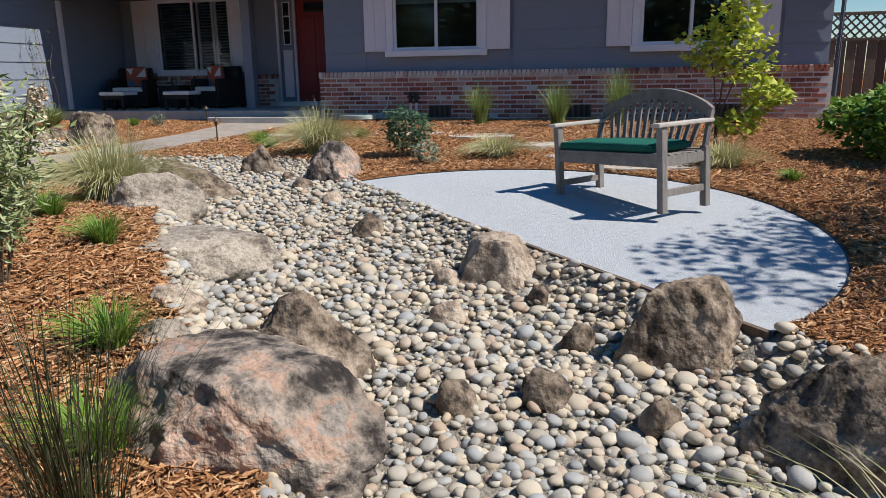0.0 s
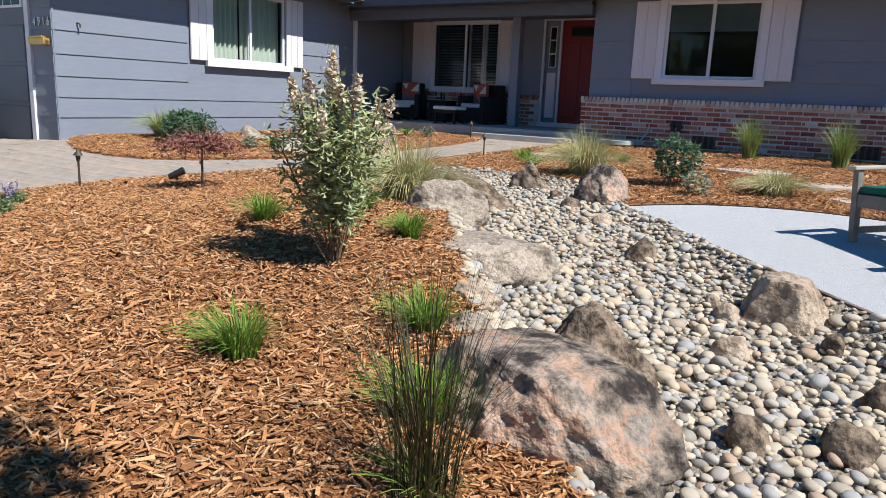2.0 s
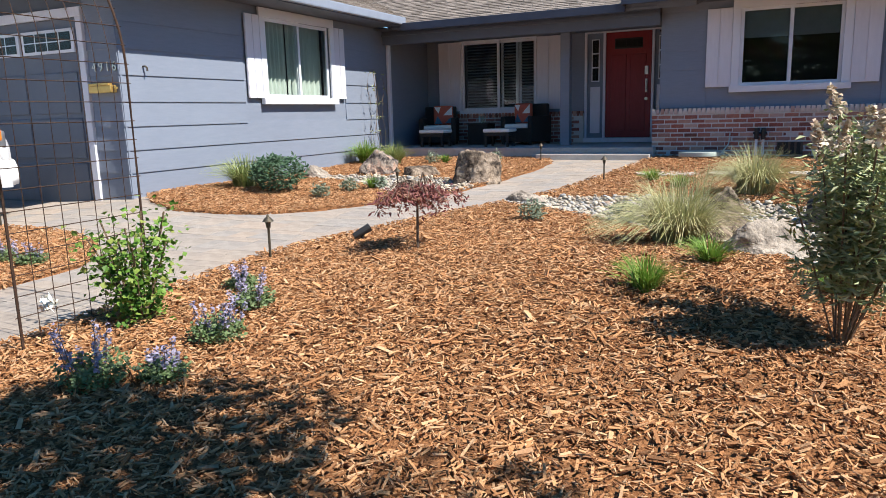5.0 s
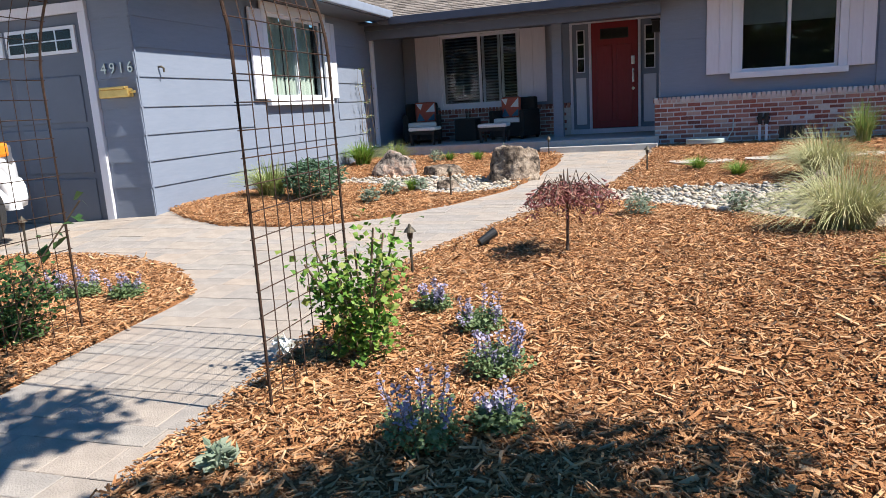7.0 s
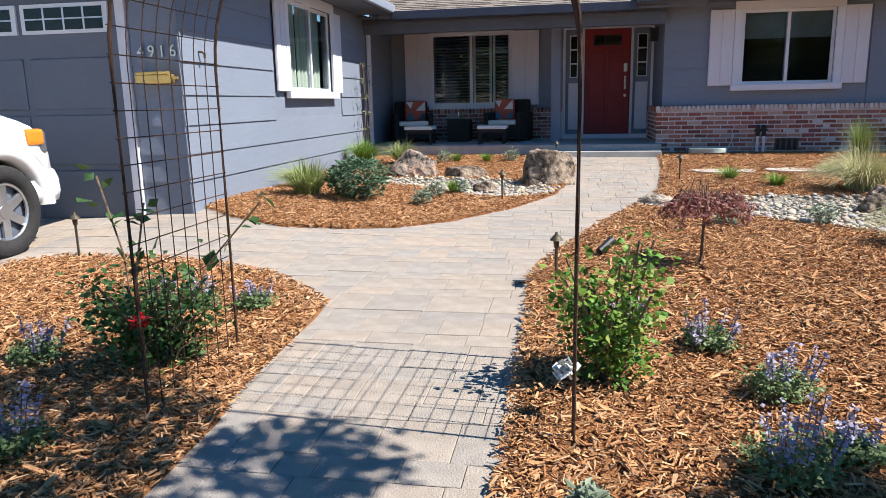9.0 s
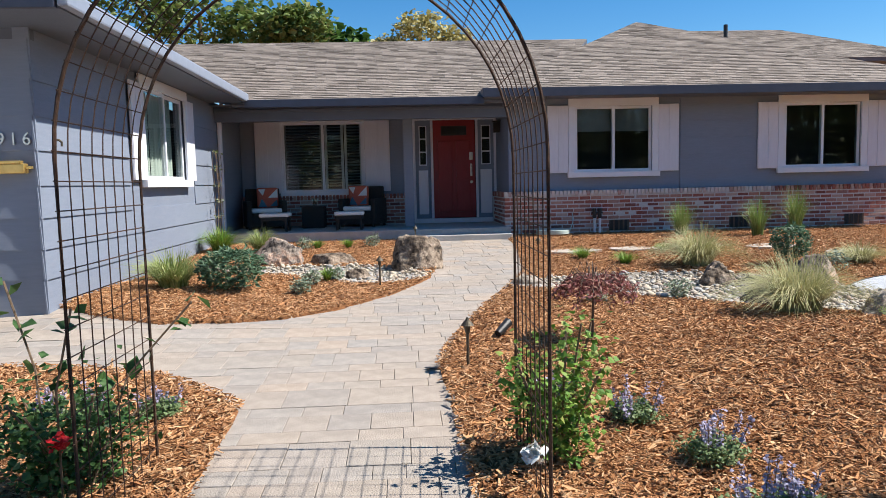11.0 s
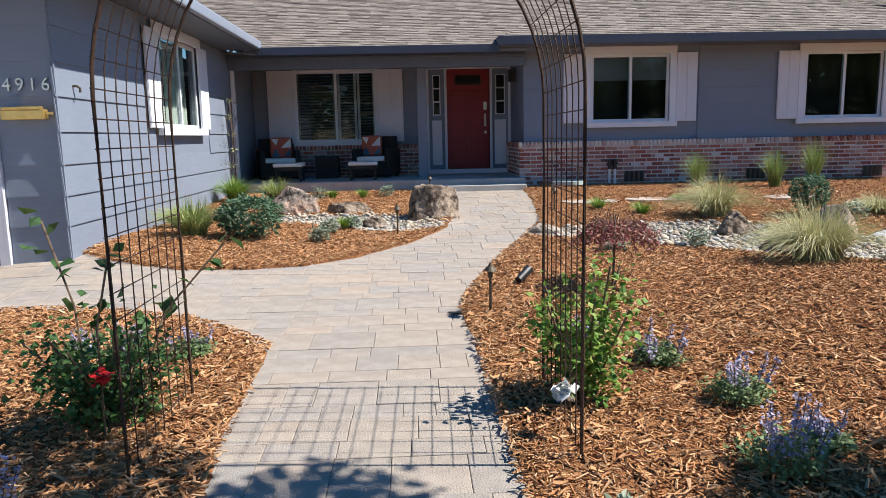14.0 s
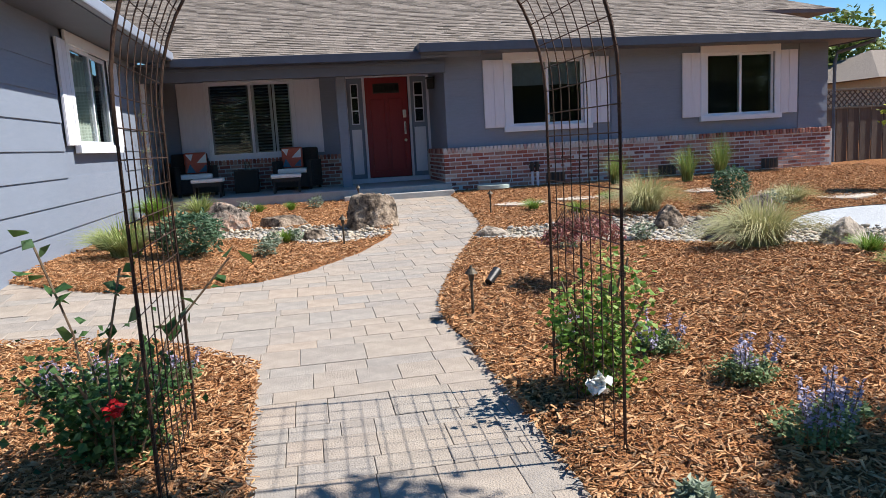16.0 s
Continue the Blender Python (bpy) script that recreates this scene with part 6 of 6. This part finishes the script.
for k in range(len(S)):
    x, y, s, lift = S[k]
    q, me = pebmesh[int(RNG.integers(14))]
    m = pose(x, y, SZ[k] + s * 0.3, RNG.uniform(-22, 22), RNG.uniform(-22, 22), RNG.uniform(0, 360))
    if k in near:
        o = new("pebble", me)
        o.parent = creek
        o.matrix_basis = m @ Matrix.Scale(s, 4)
    else:
        R = np.array(m.to_3x3()) * s
        low = s < 0.021
        V.append((q[:12] if low else q) @ R.T + np.array(m.translation))
        F.append((PF0 if low else PF) + b)
        b += 12 if low else len(PV)
tagged(part("pebbles", mesh_np("pebbles", np.concatenate(V), np.concatenate(F), PEBBLEI, True), None, creek), "cream and grey river pebbles", kind="stuff")


# bark chips
def chips():
    n = 640000
    x, y = RNG.uniform(-6.0, 8.6, n), RNG.uniform(-14.2, -0.1, n)
    d = np.hypot(np.clip(x, -2.5, 4.5) - x, (y + 12.6) * 0.8)
    keep = (RNG.uniform(0, 1, n) < np.clip(1.45 - d * 0.13, 0.28, 1.0)) & (paved(x, y) < -0.004) & (edge_dist(CREEK, x, y) < 0.02) & (edge_dist(CREEKWEST, x, y) < 0.02)
    keep &= (edge_dist(PATIO_EDGE, x, y) < -0.02) & ~((x < -5.28) & (y > -6.5)) & ~((y > -0.3) & (x < 0))
    x, y = x[keep], y[keep]
    n = len(x)
    ln = RNG.gamma(2.4, 0.0048, n) + 0.005
    wd = ln * RNG.uniform(0.07, 0.27, n)
    th = RNG.uniform(0.001, 0.004, n)
    a, tilt, roll = RNG.uniform(0, 2 * np.pi, n), RNG.normal(0, 0.3, n), RNG.normal(0, 0.5, n)
    z = grade(x, y) + 0.024 + RNG.uniform(0.0, 0.022, n)
    u = np.stack([np.cos(a) * np.cos(tilt), np.sin(a) * np.cos(tilt), np.sin(tilt)], -1)
    v0 = np.stack([-np.sin(a), np.cos(a), 0 * a], -1)
    w0 = np.cross(u, v0)
    v = v0 * np.cos(roll)[:, None] + w0 * np.sin(roll)[:, None]
    w = np.cross(u, v)
    c = np.stack([x, y, z], -1)
    tap = RNG.uniform(0.35, 1.0, (n, 1))
    pts = []
    for du, dv, t in ((-1, -1, 1), (1, -1, 0), (1, 1, 0), (-1, 1, 1)):
        pts.append(c + du * u * ln[:, None] + dv * v * wd[:, None] * (1 if t else tap) + w * th[:, None])
    for du, dv, t in ((-1, -1, 1), (1, -1, 0), (1, 1, 0), (-1, 1, 1)):
        pts.append(c + du * u * ln[:, None] + dv * v * wd[:, None] * (1 if t else tap) - w * th[:, None])
    V = np.stack(pts, 1).reshape(-1, 3)
    base = np.arange(n)[:, None, None] * 8
    F = (base + np.array([(0, 1, 2, 3), (0, 4, 5, 1), (2, 6, 7, 3)])[None]).reshape(-1, 4)
    return mesh_np("bark_chips", V, F, CHIP)


tagged(new("bark_chips", chips()), "loose orange-brown shredded bark chips on the beds", "mulch", kind="stuff")
